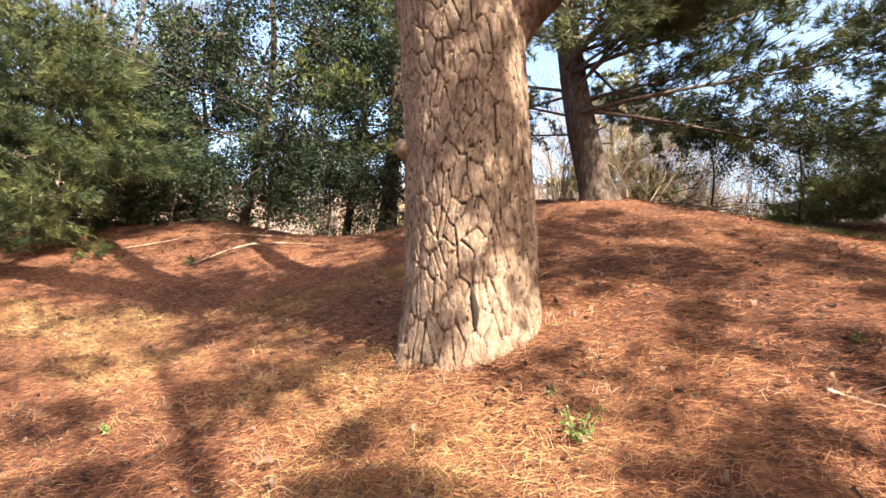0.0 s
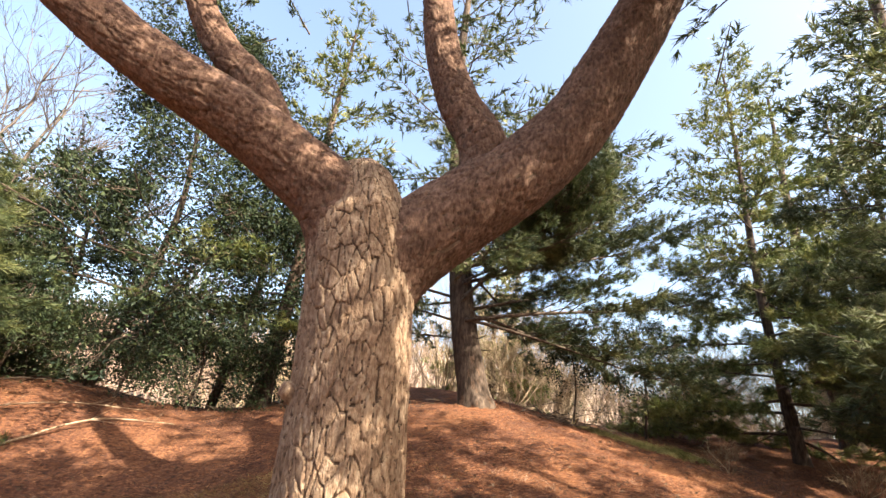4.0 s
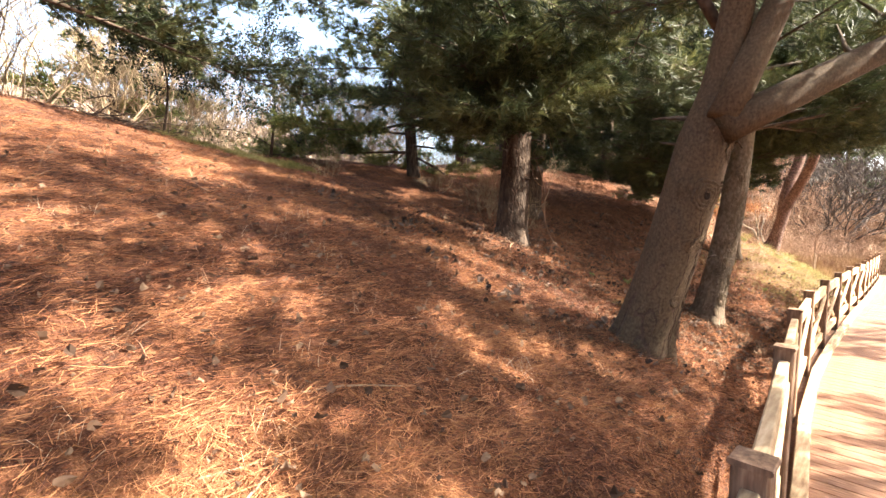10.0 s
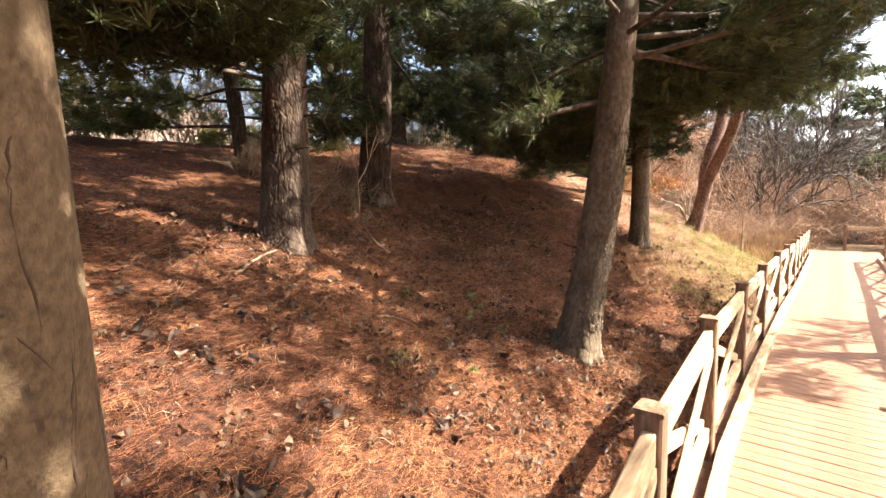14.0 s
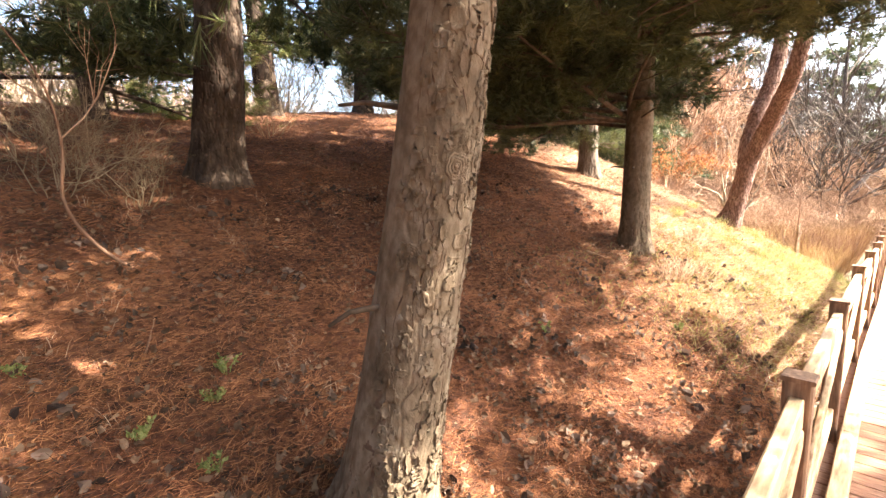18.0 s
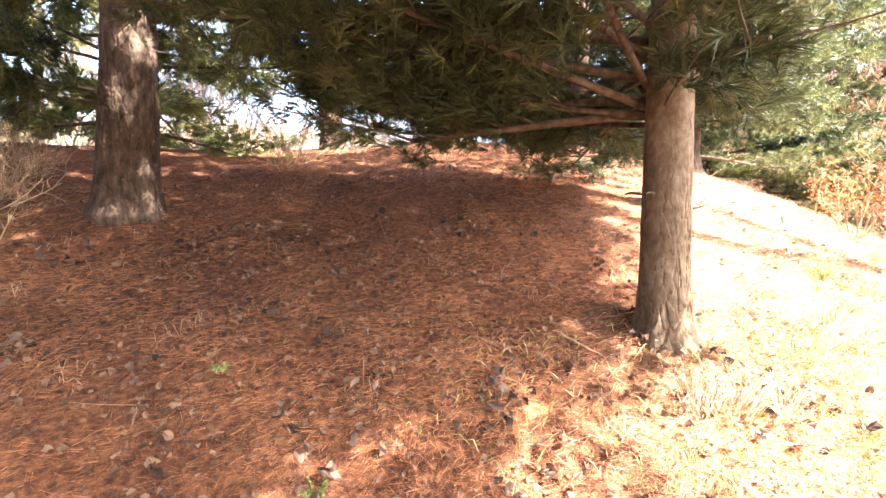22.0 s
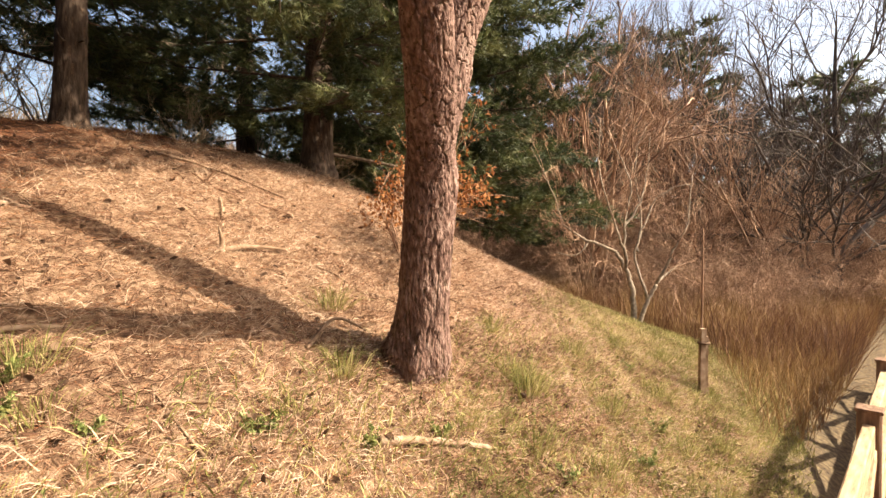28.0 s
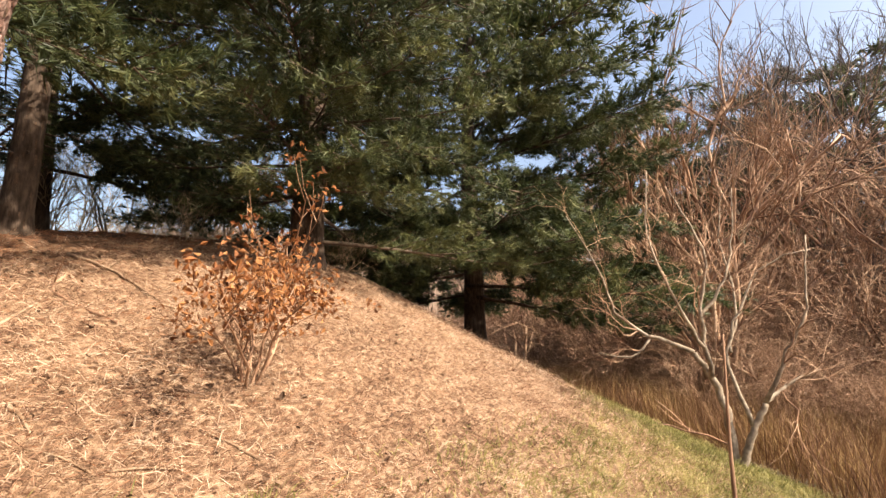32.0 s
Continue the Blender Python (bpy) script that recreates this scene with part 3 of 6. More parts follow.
for k in range(6):
    so = Soup()
    box(so, (0, 0, -0.022), (WIDE + 0.12, 0.1365 - 0.0008 * (k % 3), 0.036), rot("Z", 90 + 0.1 * (k - 2.5)), 0.005)
    plank_meshes.append(so.mesh("plank", DECK, False))
rng = np.random.RandomState(4)
for k in range(223):
    x = -3.93 + 0.14 * k
    p = new("plank", plank_meshes[rng.randint(6)])
    p.parent, p.location = deck, (x + 4, float(edge(x)) - WIDE / 2 + 0.6 + rng.normal() * 0.008, rng.normal() * 0.0012)


# ---- trees ----
def clear_of_path(p, margin=0.0):
    """Keeps twigs and needles out of the walker's way."""
    return (p[:, 2] > 2.85 + margin) | (p[:, 1] > 1.3) | (p[:, 1] < -1.2)


TRUNKS = {}


def pine(x, y, label, height, r0, lean=(0, 0), mat=DARK_BARK, crown=2.5, limb=2.6, limbs=24, seed=1, needles=NEEDLES, count=15, length=0.15,
         width=0.013, plate=(0.05, 0.14, 0.014), rise=(-8, 40), sink=0.22, sides=60, top=None, gap=0.030, extra=(), name="pine_tree", flare=0.35, stubs=6, crown_top=1.0, skip=None, lmin=0.5, low_z=-9.0, cracks=0.0, neck=None):
    """A pine: trunk with plated bark, whorled limbs with side branches, and a crown of needle brushes."""
    rng = np.random.RandomState(seed)
    z0 = ground_z(x, y) - sink
    tree = thing(name, x, y, z0, label, "tree", "pines on the mound")
    lx, ly = lean
    hs = np.linspace(0, height, 8)
    path = np.stack([lx * hs * np.exp(-hs / 9) + 0.03 * np.sin(hs * 0.9 + seed), ly * hs * np.exp(-hs / 9) + 0.03 * np.cos(hs * 0.8 + seed), hs], -1)
    path[:, :2] -= path[0, :2]
    rr = r0 * (1 - 0.9 * (hs / height) ** 0.9) + 0.012
    low = min(height, 4.2)
    n_low = int(low / (0.011 if sides > 150 else 0.02 if sides > 80 else 0.06))
    pts, rad = resample(path, rr, 400)
    if neck:
        rad = rad * (1 - (1 - neck[1]) * smooth(neck[0] - 0.22, neck[0] + 0.22, pts[:, 2]))
    cut = np.searchsorted(pts[:, 2], low)
    lo_pts, lo_rad = resample(pts[:cut:4], rad[:cut:4], n_low)
    trunk = Soup()
    plating = bark(r0 * 0.85, plate[0], plate[1], plate[2], seed, patchy=cracks)
    relief = both(plating, root_flare(r0 * flare, 0.16, 4 + seed % 3, seed))
    TRUNKS[label] = (tree, pts, rad, relief)
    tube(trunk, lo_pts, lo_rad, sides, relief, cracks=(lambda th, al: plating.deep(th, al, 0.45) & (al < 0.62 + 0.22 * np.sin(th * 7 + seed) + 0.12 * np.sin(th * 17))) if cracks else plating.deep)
    trunk_ob = part("trunk", trunk, mat, tree)
    upper = Soup()
    tube(upper, pts[cut - 10::6], rad[cut - 10::6] * 0.985, 14, bark(r0 * 0.5, 0.09, 0.2, 0.01, seed + 2))
    part("upper_trunk", upper, mat, tree)
    for _ in range(stubs):
        h = rng.uniform(0.9, max(1.2, crown + 0.2))
        i = np.searchsorted(pts[:, 2], h)
        a = rng.uniform(0, 6.28)
        d = np.array([math.cos(a), math.sin(a), rng.uniform(-0.1, 0.3)])
        st = Soup()
        L = rng.uniform(0.05, 0.28)
        tube(st, [pts[i] + d * rad[i] * 0.8, pts[i] + d * (rad[i] + L * 0.6), pts[i] + d * (rad[i] + L) + rng.normal(size=3) * 0.02], [0.013, 0.009, 0.006], 6)
        part("branch_stub", st, LIMB_BARK, trunk_ob)
    tp, ta = [], []
    world_base = np.array([x, y, z0])
    plan = []
    for k in range(limbs):
        f = (k + 0.5) / limbs
        h = crown + 0.16 + (height * crown_top - crown) * f
        plan.append((h, k * 2.4 + rng.uniform(-0.4, 0.4), rise[0] + (rise[1] - rise[0]) * f + rng.uniform(-8, 8), max(lmin, limb * (1 - 0.72 * f) * rng.uniform(0.7, 1.15)), None))
    plan += [(h, radians(a), e, L, r) for h, a, e, L, r in extra]
    plan = [(h + 0.16 * (k >= limbs), a, e, L, r) for k, (h, a, e, L, r) in enumerate(plan)]
    for n_limb, (h, az, el, L, r) in enumerate(plan):
        i = min(len(pts) - 2, np.searchsorted(pts[:, 2], h))
        if skip and n_limb < limbs and skip(math.degrees(az) % 360, h):
            continue
        r = r or max(0.009, min(0.27 * rad[i], 0.0085 * L + 0.005))
        d = np.array([math.cos(az) * math.cos(radians(el)), math.sin(az) * math.cos(radians(el)), math.sin(radians(el))])
        side = unit(np.cross(d, [0, 0, 1.0]))
        s = np.linspace(0, 1, 7)
        line = pts[i] + np.outer(s, d) * L + np.outer(np.sin(s * 3 + h) * 0.05 * L, side) + np.outer(-0.10 * L * s ** 2 + 0.07 * L * s ** 4, [0, 0, 1.0])
        free = (clear_of_path(line + world_base, 0.1) | (r > 0.065)) & (line[:, 2] + z0 > low_z)
        free[:2] = True
        keep = 7 if free.all() else int(np.argmax(~free))
        if keep < 3:
            continue
        line, s = line[:keep], s[:keep]
        so = Soup()
        lp, lr = resample(line, r * (1 - 0.85 * s), 12)
        tube(so, lp, lr, 7)
        m = max(3, int(L / 0.13))
        for j in range(m):
            u = 0.22 + 0.78 * (j + rng.uniform(0, 1)) / m
            if u > s[-1]:
                break
            q = np.array([np.interp(u, s, line[:, c]) for c in range(3)])
            sd = 1 if j % 2 else -1
            ang = rng.uniform(0.6, 1.15)
            e = unit(d * math.cos(ang) + side * sd * math.sin(ang) + np.array([0, 0, rng.uniform(-0.15, 0.3)]))
            l2 = L * rng.uniform(0.22, 0.42) * (1.15 - 0.55 * u)
            v = np.linspace(0, 1, 3)[:, None]
            tw = q + v * l2 * e + v ** 2 * np.array([0, 0, 0.12]) * l2
            tube(so, tw, np.linspace(0.32 * r, 0.004, 3), 3, cap=False)
            k = max(2, int(l2 / gap))
            w = rng.uniform(0.2, 1.05, k)
            tp.append(q + w[:, None] * l2 * e + rng.normal(size=(k, 3)) * 0.06)
            ta.append(np.repeat(e[None], k, 0) + rng.normal(size=(k, 3)) * 0.45 + np.array([0, 0, 0.35]))
        tp.append(line[-1] + rng.normal(size=(4, 3)) * 0.05)
        ta.append(np.repeat(d[None], 4, 0) + rng.normal(size=(4, 3)) * 0.4)
        part("limb", so, mat if r > 0.04 else LIMB_BARK, tree)
    if tp:
        tp, ta = np.concatenate(tp), np.concatenate(ta)
        ok = clear_of_path(tp + world_base) & (tp[:, 2] + z0 > low_z + 0.12 * rng.normal(size=len(tp)))
        high = tp[:, 2] + z0 > 6.8
        cs = Soup()
        needle_tufts(cs, tp[ok & ~high], ta[ok & ~high], count, length, width, rng)
        if (ok & high).any():
            few = ok & high & (rng.uniform(size=len(tp)) < 0.6)
            needle_tufts(cs, tp[few], ta[few], max(5, count // 3), length * 1.2, width * 2.5, rng)
        part("crown", cs, needles, tree, smooth=False)
    return tree


def bough_tree(x, y, label, mat, bark_spec, stems, seed, name="pine_tree", sink=0.08, flare=(0.13, 0.22, 4), crown=None, limb_mat=None):
    """A tree of thick hand-placed stems: each stem is a name, points, radii and sides."""
    z0 = ground_z(x, y) - sink
    tree = thing(name, x, y, z0, label, "tree", "pines on the mound")
    for k, (nm, pts, rad, sides, step) in enumerate(stems):
        pts = np.asarray(pts, float) - np.array([x, y, z0])
        length = np.linalg.norm(np.diff(pts, axis=0), axis=1).sum()
        p, r = resample(pts, rad, max(8, int(length / step)))
        so = Soup()
        rel = bark(rad[0], *bark_spec, seed + k)
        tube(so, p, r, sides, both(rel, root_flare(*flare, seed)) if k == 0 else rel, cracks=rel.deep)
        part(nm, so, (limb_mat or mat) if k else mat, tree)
    if crown:
        rng = np.random.RandomState(seed)
        tp, ta = [], []
        twigs = Soup()
        for centre, size, n in crown:
            c = np.asarray(centre) - np.array([x, y, z0])
            for _ in range(n):
                q = c + rng.normal(size=3) * np.asarray(size) * 0.5
                e = unit(rng.normal(size=3) * np.array([1, 1, 0.35]))
                L = rng.uniform(0.4, 0.9)
                tube(twigs, [q, q + e * L * 0.5, q + e * L], [0.012, 0.008, 0.004], 4, cap=False)
                k = 9
                tp.append(q + rng.uniform(0.2, 1, (k, 1)) * e * L + rng.normal(size=(k, 3)) * 0.05)
                ta.append(np.repeat(e[None], k, 0) + rng.normal(size=(k, 3)) * 0.5 + np.array([0, 0, 0.3]))
        part("twig_spray", twigs, LIMB_BARK, tree)
        cs = Soup()
        needle_tufts(cs, np.concatenate(tp), np.concatenate(ta), 12, 0.13, 0.016, rng)
        part("crown", cs, NEEDLES, tree, smooth=False)
    return tree


# the great forked pine
Z1 = ground_z(0.14, 2.82)
big = bough_tree(0.14, 2.82, "massive old pine with deeply plated brown bark, forked above head height", OLD_BARK, (0.046, 0.22, 0.026),
    [("trunk", [(0.18, 2.83, Z1 - 0.35), (0.165, 2.82, 1.6), (0.14, 2.82, 2.1), (0.10, 2.82, 2.7), (0.06, 2.82, 3.2), (0.0, 2.82, 3.6), (-0.06, 2.83, 3.95), (-0.10, 2.85, 4.12)],
      [0.405, 0.39, 0.385, 0.385, 0.39, 0.37, 0.24, 0.12], 460, 0.0075),
     ("limb", [(0.05, 2.82, 2.95), (0.30, 2.80, 3.42), (0.72, 2.76, 3.86), (1.20, 2.68, 4.30), (1.62, 2.58, 4.85), (1.95, 2.46, 5.55), (2.30, 2.30, 6.4), (2.75, 2.1, 7.6), (3.1, 2.0, 9.0)],
      [0.30, 0.33, 0.325, 0.315, 0.30, 0.285, 0.27, 0.22, 0.12], 150, 0.02),
     ("limb", [(0.0, 2.84, 3.2), (-0.20, 2.84, 3.70), (-0.62, 2.84, 4.02), (-1.15, 2.82, 4.30), (-1.75, 2.78, 4.55), (-2.45, 2.72, 4.95), (-3.5, 2.6, 5.7), (-4.6, 2.5, 6.9)],
      [0.30, 0.30, 0.25, 0.235, 0.215, 0.20, 0.16, 0.08], 130, 0.02),
     ("limb", [(0.85, 2.74, 4.0), (0.86, 2.80, 4.55), (0.62, 2.92, 5.05), (0.42, 3.0, 5.7), (0.28, 3.05, 6.6), (0.2, 3.1, 8.2)], [0.19, 0.21, 0.185, 0.17, 0.15, 0.06], 90, 0.018),
     ("limb", [(-0.72, 2.84, 4.12), (-1.02, 2.88, 4.62), (-1.40, 2.95, 4.98), (-1.75, 3.0, 5.5), (-2.2, 3.1, 6.6)], [0.14, 0.15, 0.135, 0.12, 0.06], 80, 0.018),
     # unseen limb, added to carry the shading clumps
     ("limb", [(2.20, 2.35, 6.2), (2.5, 1.2, 6.8), (2.8, 0.1, 7.2), (2.9, -1.0, 7.5)], [0.10, 0.09, 0.07, 0.03], 40, 0.03)],
    seed=3, flare=(0.085, 0.26, 4), limb_mat=SHADED_LIMB_BARK,
    # clumps towards the sun are unseen, added to shade trunk and limbs
    crown=[((3.7, -1.2, 8.2), (1.0, 0.8, 0.5), 40), ((2.5, 0.9, 6.7), (2.0, 1.2, 0.5), 140), ((3.2, 0.3, 7.4), (2.0, 1.1, 0.5), 130), ((2.25, -0.4, 5.8), (0.9, 0.5, 0.3), 55), ((3.0, 1.6, 8.8), (2.2, 2.0, 1.2), 55), ((-4.4, 2.2, 7.0), (2.0, 1.6, 1.2), 45), ((0.2, 3.2, 8.4), (2.0, 2, 1.2), 45), ((-2.3, 3.2, 7.0), (1.4, 1.4, 1), 25), ((3.2, 0.4, 7.6), (2.4, 1.5, 0.8), 60), ((0.5, 0.6, 7.2), (2.4, 1.2, 0.5), 160)])
bump_soup = Soup()
tube(bump_soup, *resample([(-0.10, 0.02, 1.02), (-0.33, -0.06, 1.10), (-0.43, -0.12, 1.13)], [0.10, 0.085, 0.045], 14), 28, bark(0.07, 0.03, 0.04, 0.012, 5))
part("branch_stub", bump_soup, OLD_BARK, big, "sawn branch stub grown over with bark")
slit = Soup()
tube(slit, *resample([(0.035, -0.405, 0.10), (0.03, -0.40, 0.22), (0.0, -0.385, 0.36)], [0.012, 0.022, 0.006], 12), 10)
part("hollow", slit, HOLLOW, big, "dark split in the bark at the foot")

pine(2.28, 6.75, "dark leaning pine with long level boughs at the mound crest", 11, 0.23, (-0.27, 0.10), DARK_BARK, 1.25, 2.8, 34, 11, width=0.013, count=16, gap=0.055,
     extra=((1.25, -12, 14, 4.4, 0.036), (1.45, 20, 24, 3.6, 0.034), (1.6, -50, 35, 3.0, None), (1.5, -60, 38, 3.0, None), (2.1, -55, 32, 3.0, None), (2.4, -48, 30, 3.0, None), (2.0, -64, 30, 2.8, None), (1.9, -53, 20, 2.6, None), (2.3, -40, 25, 2.6, None), (2.6, -72, 22, 2.6, None), (3.0, -50, 25, 2.8, None), (3.4, -62, 25, 2.8, None), (2.9, -30, 25, 2.8, None), (1.3, 200, 2, 1.8, 0.025), (1.7, 160, 12, 2.4, 0.03), (1.0, 175, 0, 1.4, 0.02), (1.3, -8, -6, 4.2, 0.03), (1.9, -6, 24, 4.6, 0.035), (2.2, 8, 26, 4.8, 0.035), (2.8, 2, 26, 4.6, 0.035), (3.4, 14, 22, 4.2, 0.03), (4.2, 0, 20, 4.0, 0.03)), plate=(0.05, 0.13, 0.014), skip=lambda a, h: h < 1.5 and 200 < a < 330)
pine(7.80, 3.60, "dark pine with rough plated trunk in needle litter", 11, 0.215, (-0.012, -0.034), DARK_BARK, 1.6, 2.9, 44, 12, low_z=1.95, plate=(0.042, 0.15, 0.018), sides=200,
     extra=((1.5, 190, -2, 2.3, None), (1.55, 205, -4, 2.4, None), (1.6, 218, -3, 2.3, None), (1.7, 230, 0, 2.0, None), (1.8, 198, 2, 2.6, None), (1.9, 212, 2, 2.6, None), (2.0, 224, 4, 2.4, None), (2.2, 185, 4, 2.6, None), (2.3, 206, 4, 2.7, None), (2.5, 216, 6, 2.6, None), (1.75, 175, 0, 2.3, None)), skip=lambda a, h: h < 2.6 and (a < 168 or a > 236))
pine(10.10, 4.95, "dark pine with furrowed trunk at the back of the mound", 11, 0.235, (0.02, -0.05), DARK_BARK, 2.1, 2.7, 32, 13, low_z=2.55, plate=(0.042, 0.15, 0.020), sides=200,
     extra=((0.95, 190, 0, 1.6, None), (1.05, 210, -2, 1.6, None), (1.3, 200, 4, 1.5, None)), skip=lambda a, h: h < 2.0)
pine(5.49, 0.80, "smooth grey-brown pine beside the railing with ringed branch scars", 10, 0.162, (-0.078, -0.297), SMOOTH_BARK, 1.75, 2.7, 28, 14, low_z=2.15, width=0.0085, count=22, gap=0.042, plate=(0.09, 0.26, 0.007), sides=210, cracks=0.06,
     extra=((1.7, 60, 12, 2.4, 0.024), (1.8, 120, 14, 2.3, 0.022), (1.38, -46, 29, 3.6, 0.098), (1.42, -52, 68, 3.4, 0.090), (2.0, 15, 10, 1.4, None), (2.15, 75, 12, 1.4, None), (2.6, 260, 12, 1.4, None), (2.75, 320, 12, 1.5, None), (2.9, 30, 14, 1.5, None), (3.05, 95, 14, 1.4, None), (3.2, 350, 14, 1.5, None), (3.4, 290, 14, 1.5, None), (3.6, 50, 14, 1.4, None), (3.8, 330, 16, 1.4, None), (4.0, 10, 16, 1.4, None), (1.95, 130, 55, 2.6, 0.035), (1.9, -160, 30, 1.6, 0.04), (2.2, -50, 24, 2.4, 0.04), (1.5, 75, 8, 2.7, 0.035), (1.6, 100, 4, 2.4, 0.03), (1.75, 45, 6, 2.6, 0.03), (1.9, 85, 12, 2.9, 0.03), (1.95, 60, 14, 2.8, 0.03)), stubs=4, flare=0.45, neck=(1.66, 0.60))
pine(9.32, 1.42, "slanting smooth pine with flaking bark beside the railing", 10, 0.162, (0.135, -0.15), FLAKY_BARK, 1.9, 2.8, 36, 15, low_z=2.3, width=0.0085, count=22, gap=0.034, extra=((2.5, -35, 6, 3.0, None), (2.45, -48, 6, 2.8, None), (2.6, -22, 6, 3.2, None), (2.9, -42, 8, 3.0, None), (2.5, -70, 14, 2.6, None), (2.7, -40, 12, 2.8, None), (3.0, -95, 14, 2.4, None), (2.9, -15, 12, 3.0, None), (2.7, -120, 14, 2.4, None), (3.3, -55, 14, 2.8, None)), plate=(0.055, 0.12, 0.0075), sides=220, cracks=0.42, stubs=5, flare=0.5)
pine(13.39, 2.10, "straight grey pine with wide low boughs beside sunny grass", 11, 0.140, (-0.008, -0.03), FLAKY_BARK, 1.15, 3.2, 60, 16, low_z=2.25, width=0.0085, count=22, gap=0.034, extra=((3.0, -105, 10, 2.8, None), (3.3, -125, 10, 2.8, None), (3.6, -95, 14, 3.0, None), (3.9, -115, 14, 3.0, None), (4.2, -140, 16, 2.8, None), (1.3, 100, 12, 2.2, None), (1.35, 140, 10, 2.4, None), (1.4, 175, 12, 2.6, None), (1.5, 205, 14, 2.4, None), (1.45, 120, 8, 2.8, None), (1.6, 160, 6, 3.0, None), (1.7, 190, 8, 3.0, None), (1.35, 230, 16, 0.9, None), (1.5, 250, 20, 0.9, None), (1.8, 130, 12, 3.2, None), (2.4, -120, 20, 2.6, None), (2.6, -100, 16, 2.8, None), (2.6, -75, 13, 2.8, None), (2.7, -150, 20, 3.0, None), (3.0, -90, 12, 3.0, None), (3.2, -60, 12, 3.0, None), (2.9, -35, 14, 3.0, None), (3.3, -20, 14, 2.8, None), (3.6, -45, 16, 3.2, None), (4.0, -65, 16, 3.2, None), (3.8, -80, 14, 3.2, None), (4.4, -40, 18, 2.8, None), (3.0, -30, 8, 2.3, None), (3.1, 0, 8, 2.4, None), (3.2, 25, 8, 2.4, None), (3.4, -50, 8, 2.3, None), (3.5, -15, 10, 2.5, None), (3.6, 12, 10, 2.4, None), (3.8, -35, 10, 2.4, None), (3.9, 35, 10, 2.4, None), (4.1, -5, 12, 2.4, None), (4.3, -55, 12, 2.4, None), (4.5, 15, 12, 2.2, None), (4.7, -25, 14, 2.2, None), (4.9, 0, 14, 2.0, None), (2.15, -68, 3, 2.3, None), (2.2, -95, 3, 2.3, None), (2.3, -80, 4, 2.5, None), (2.35, -110, 4, 2.4, None), (2.45, -62, 5, 2.3, None), (1.6, 12, 3, 1.4, None), (1.8, 28, 4, 1.6, None), (1.9, 45, 4, 1.9, None), (2.0, 8, 5, 1.5, None), (2.4, 20, 6, 1.6, None), (1.7, 70, 2, 2.4, None), (2.8, -108, 10, 3.0, None)), skip=lambda a, h: h < 2.9 and (a < 60 or a > 300), plate=(0.030, 0.19, 0.010), sides=210, cracks=0.10, rise=(-8, 38), flare=0.4, stubs=3)
pine(15.28, 3.64, "grey pine with furrowed bark on the sunny slope", 11, 0.135, (-0.14, -0.08), GREY_BARK, 2.2, 2.5, 28, 17, low_z=3.9, plate=(0.038, 0.16, 0.014), sides=150, flare=0.5)
pine(16.10, 6.28, "dark pine with bare lower trunk on the mound top", 12, 0.14, (0.0, -0.02), DARK_BARK, 1.3, 3.1, 40, 18, low_z=4.5, width=0.014, count=14, gap=0.045, plate=(0.06, 0.15, 0.012))
pine(19.20, 6.70, "tall dense dark pine behind the sunny slope", 14, 0.23, (0, 0), DARK_BARK, 0.25, 3.9, 104, 19, extra=((0.9, 250, -4, 1.9, None), (1.2, 275, -4, 2.0, None), (1.0, 300, -6, 2.0, None), (1.5, 240, 0, 2.3, None), (1.7, 262, 0, 2.3, None), (1.4, 288, -4, 2.2, None), (2.0, 310, 0, 2.6, None), (2.2, 250, 4, 2.6, None), (2.4, 272, 4, 2.6, None), (2.7, 230, 6, 3.2, None), (2.8, 290, 6, 3.2, None), (3.1, 255, 8, 3.4, None)), skip=lambda a, h: h < 1.2 and 140 < a < 225 or h < 2.2 and 225 < a < 325, plate=(0.06, 0.15, 0.012), rise=(-8, 38), gap=0.045, width=0.013, count=15, length=0.14)
pine(23.4, 9.2, "broad dark pine with boughs down to the marsh edge", 13, 0.24, (0, 0), DARK_BARK, 1.0, 4.3, 90, 20, low_z=1.3, extra=((1.6, 262, 4, 3.8, None), (2.0, 290, 4, 3.8, None), (2.2, 250, 6, 3.8, None), (3.6, 320, 6, 4.2, None), (4.2, 300, 8, 4.4, None), (4.8, 335, 8, 4.2, None), (5.4, 310, 10, 4.2, None), (6.0, 285, 10, 4.2, None), (6.4, 325, 12, 4.0, None), (7.0, 300, 12, 3.8, None), (7.6, 320, 14, 3.6, None), (8.2, 290, 14, 3.4, None)), plate=(0.06, 0.15, 0.012), rise=(-10, 38), gap=0.055, width=0.018, count=13, length=0.2, sides=32)
pine(9.7, 7.9, "young light green pine behind the mound crest", 10.5, 0.13, (-0.13, 0), DARK_BARK, 0.4, 3.1, 70, 21, NEEDLES_LIGHT, width=0.014, count=15, length=0.18, gap=0.042, sides=32)
pine(-6.6, 7.5, "bushy pine with sunlit boughs down to the litter", 3.7, 0.11, (0, 0), DARK_BARK, 0.25, 3.4, 60, 23, NEEDLES_MIXED, width=0.013, count=15, length=0.17, gap=0.04, sides=32, rise=(-6, 26))
pine(-10.4, 8.3, "tall dark pine at the wood's edge", 10, 0.2, (0, 0), DARK_BARK, 1.0, 2.6, 44, 33, NEEDLES, width=0.016, count=13, length=0.18, gap=0.05, sides=32)
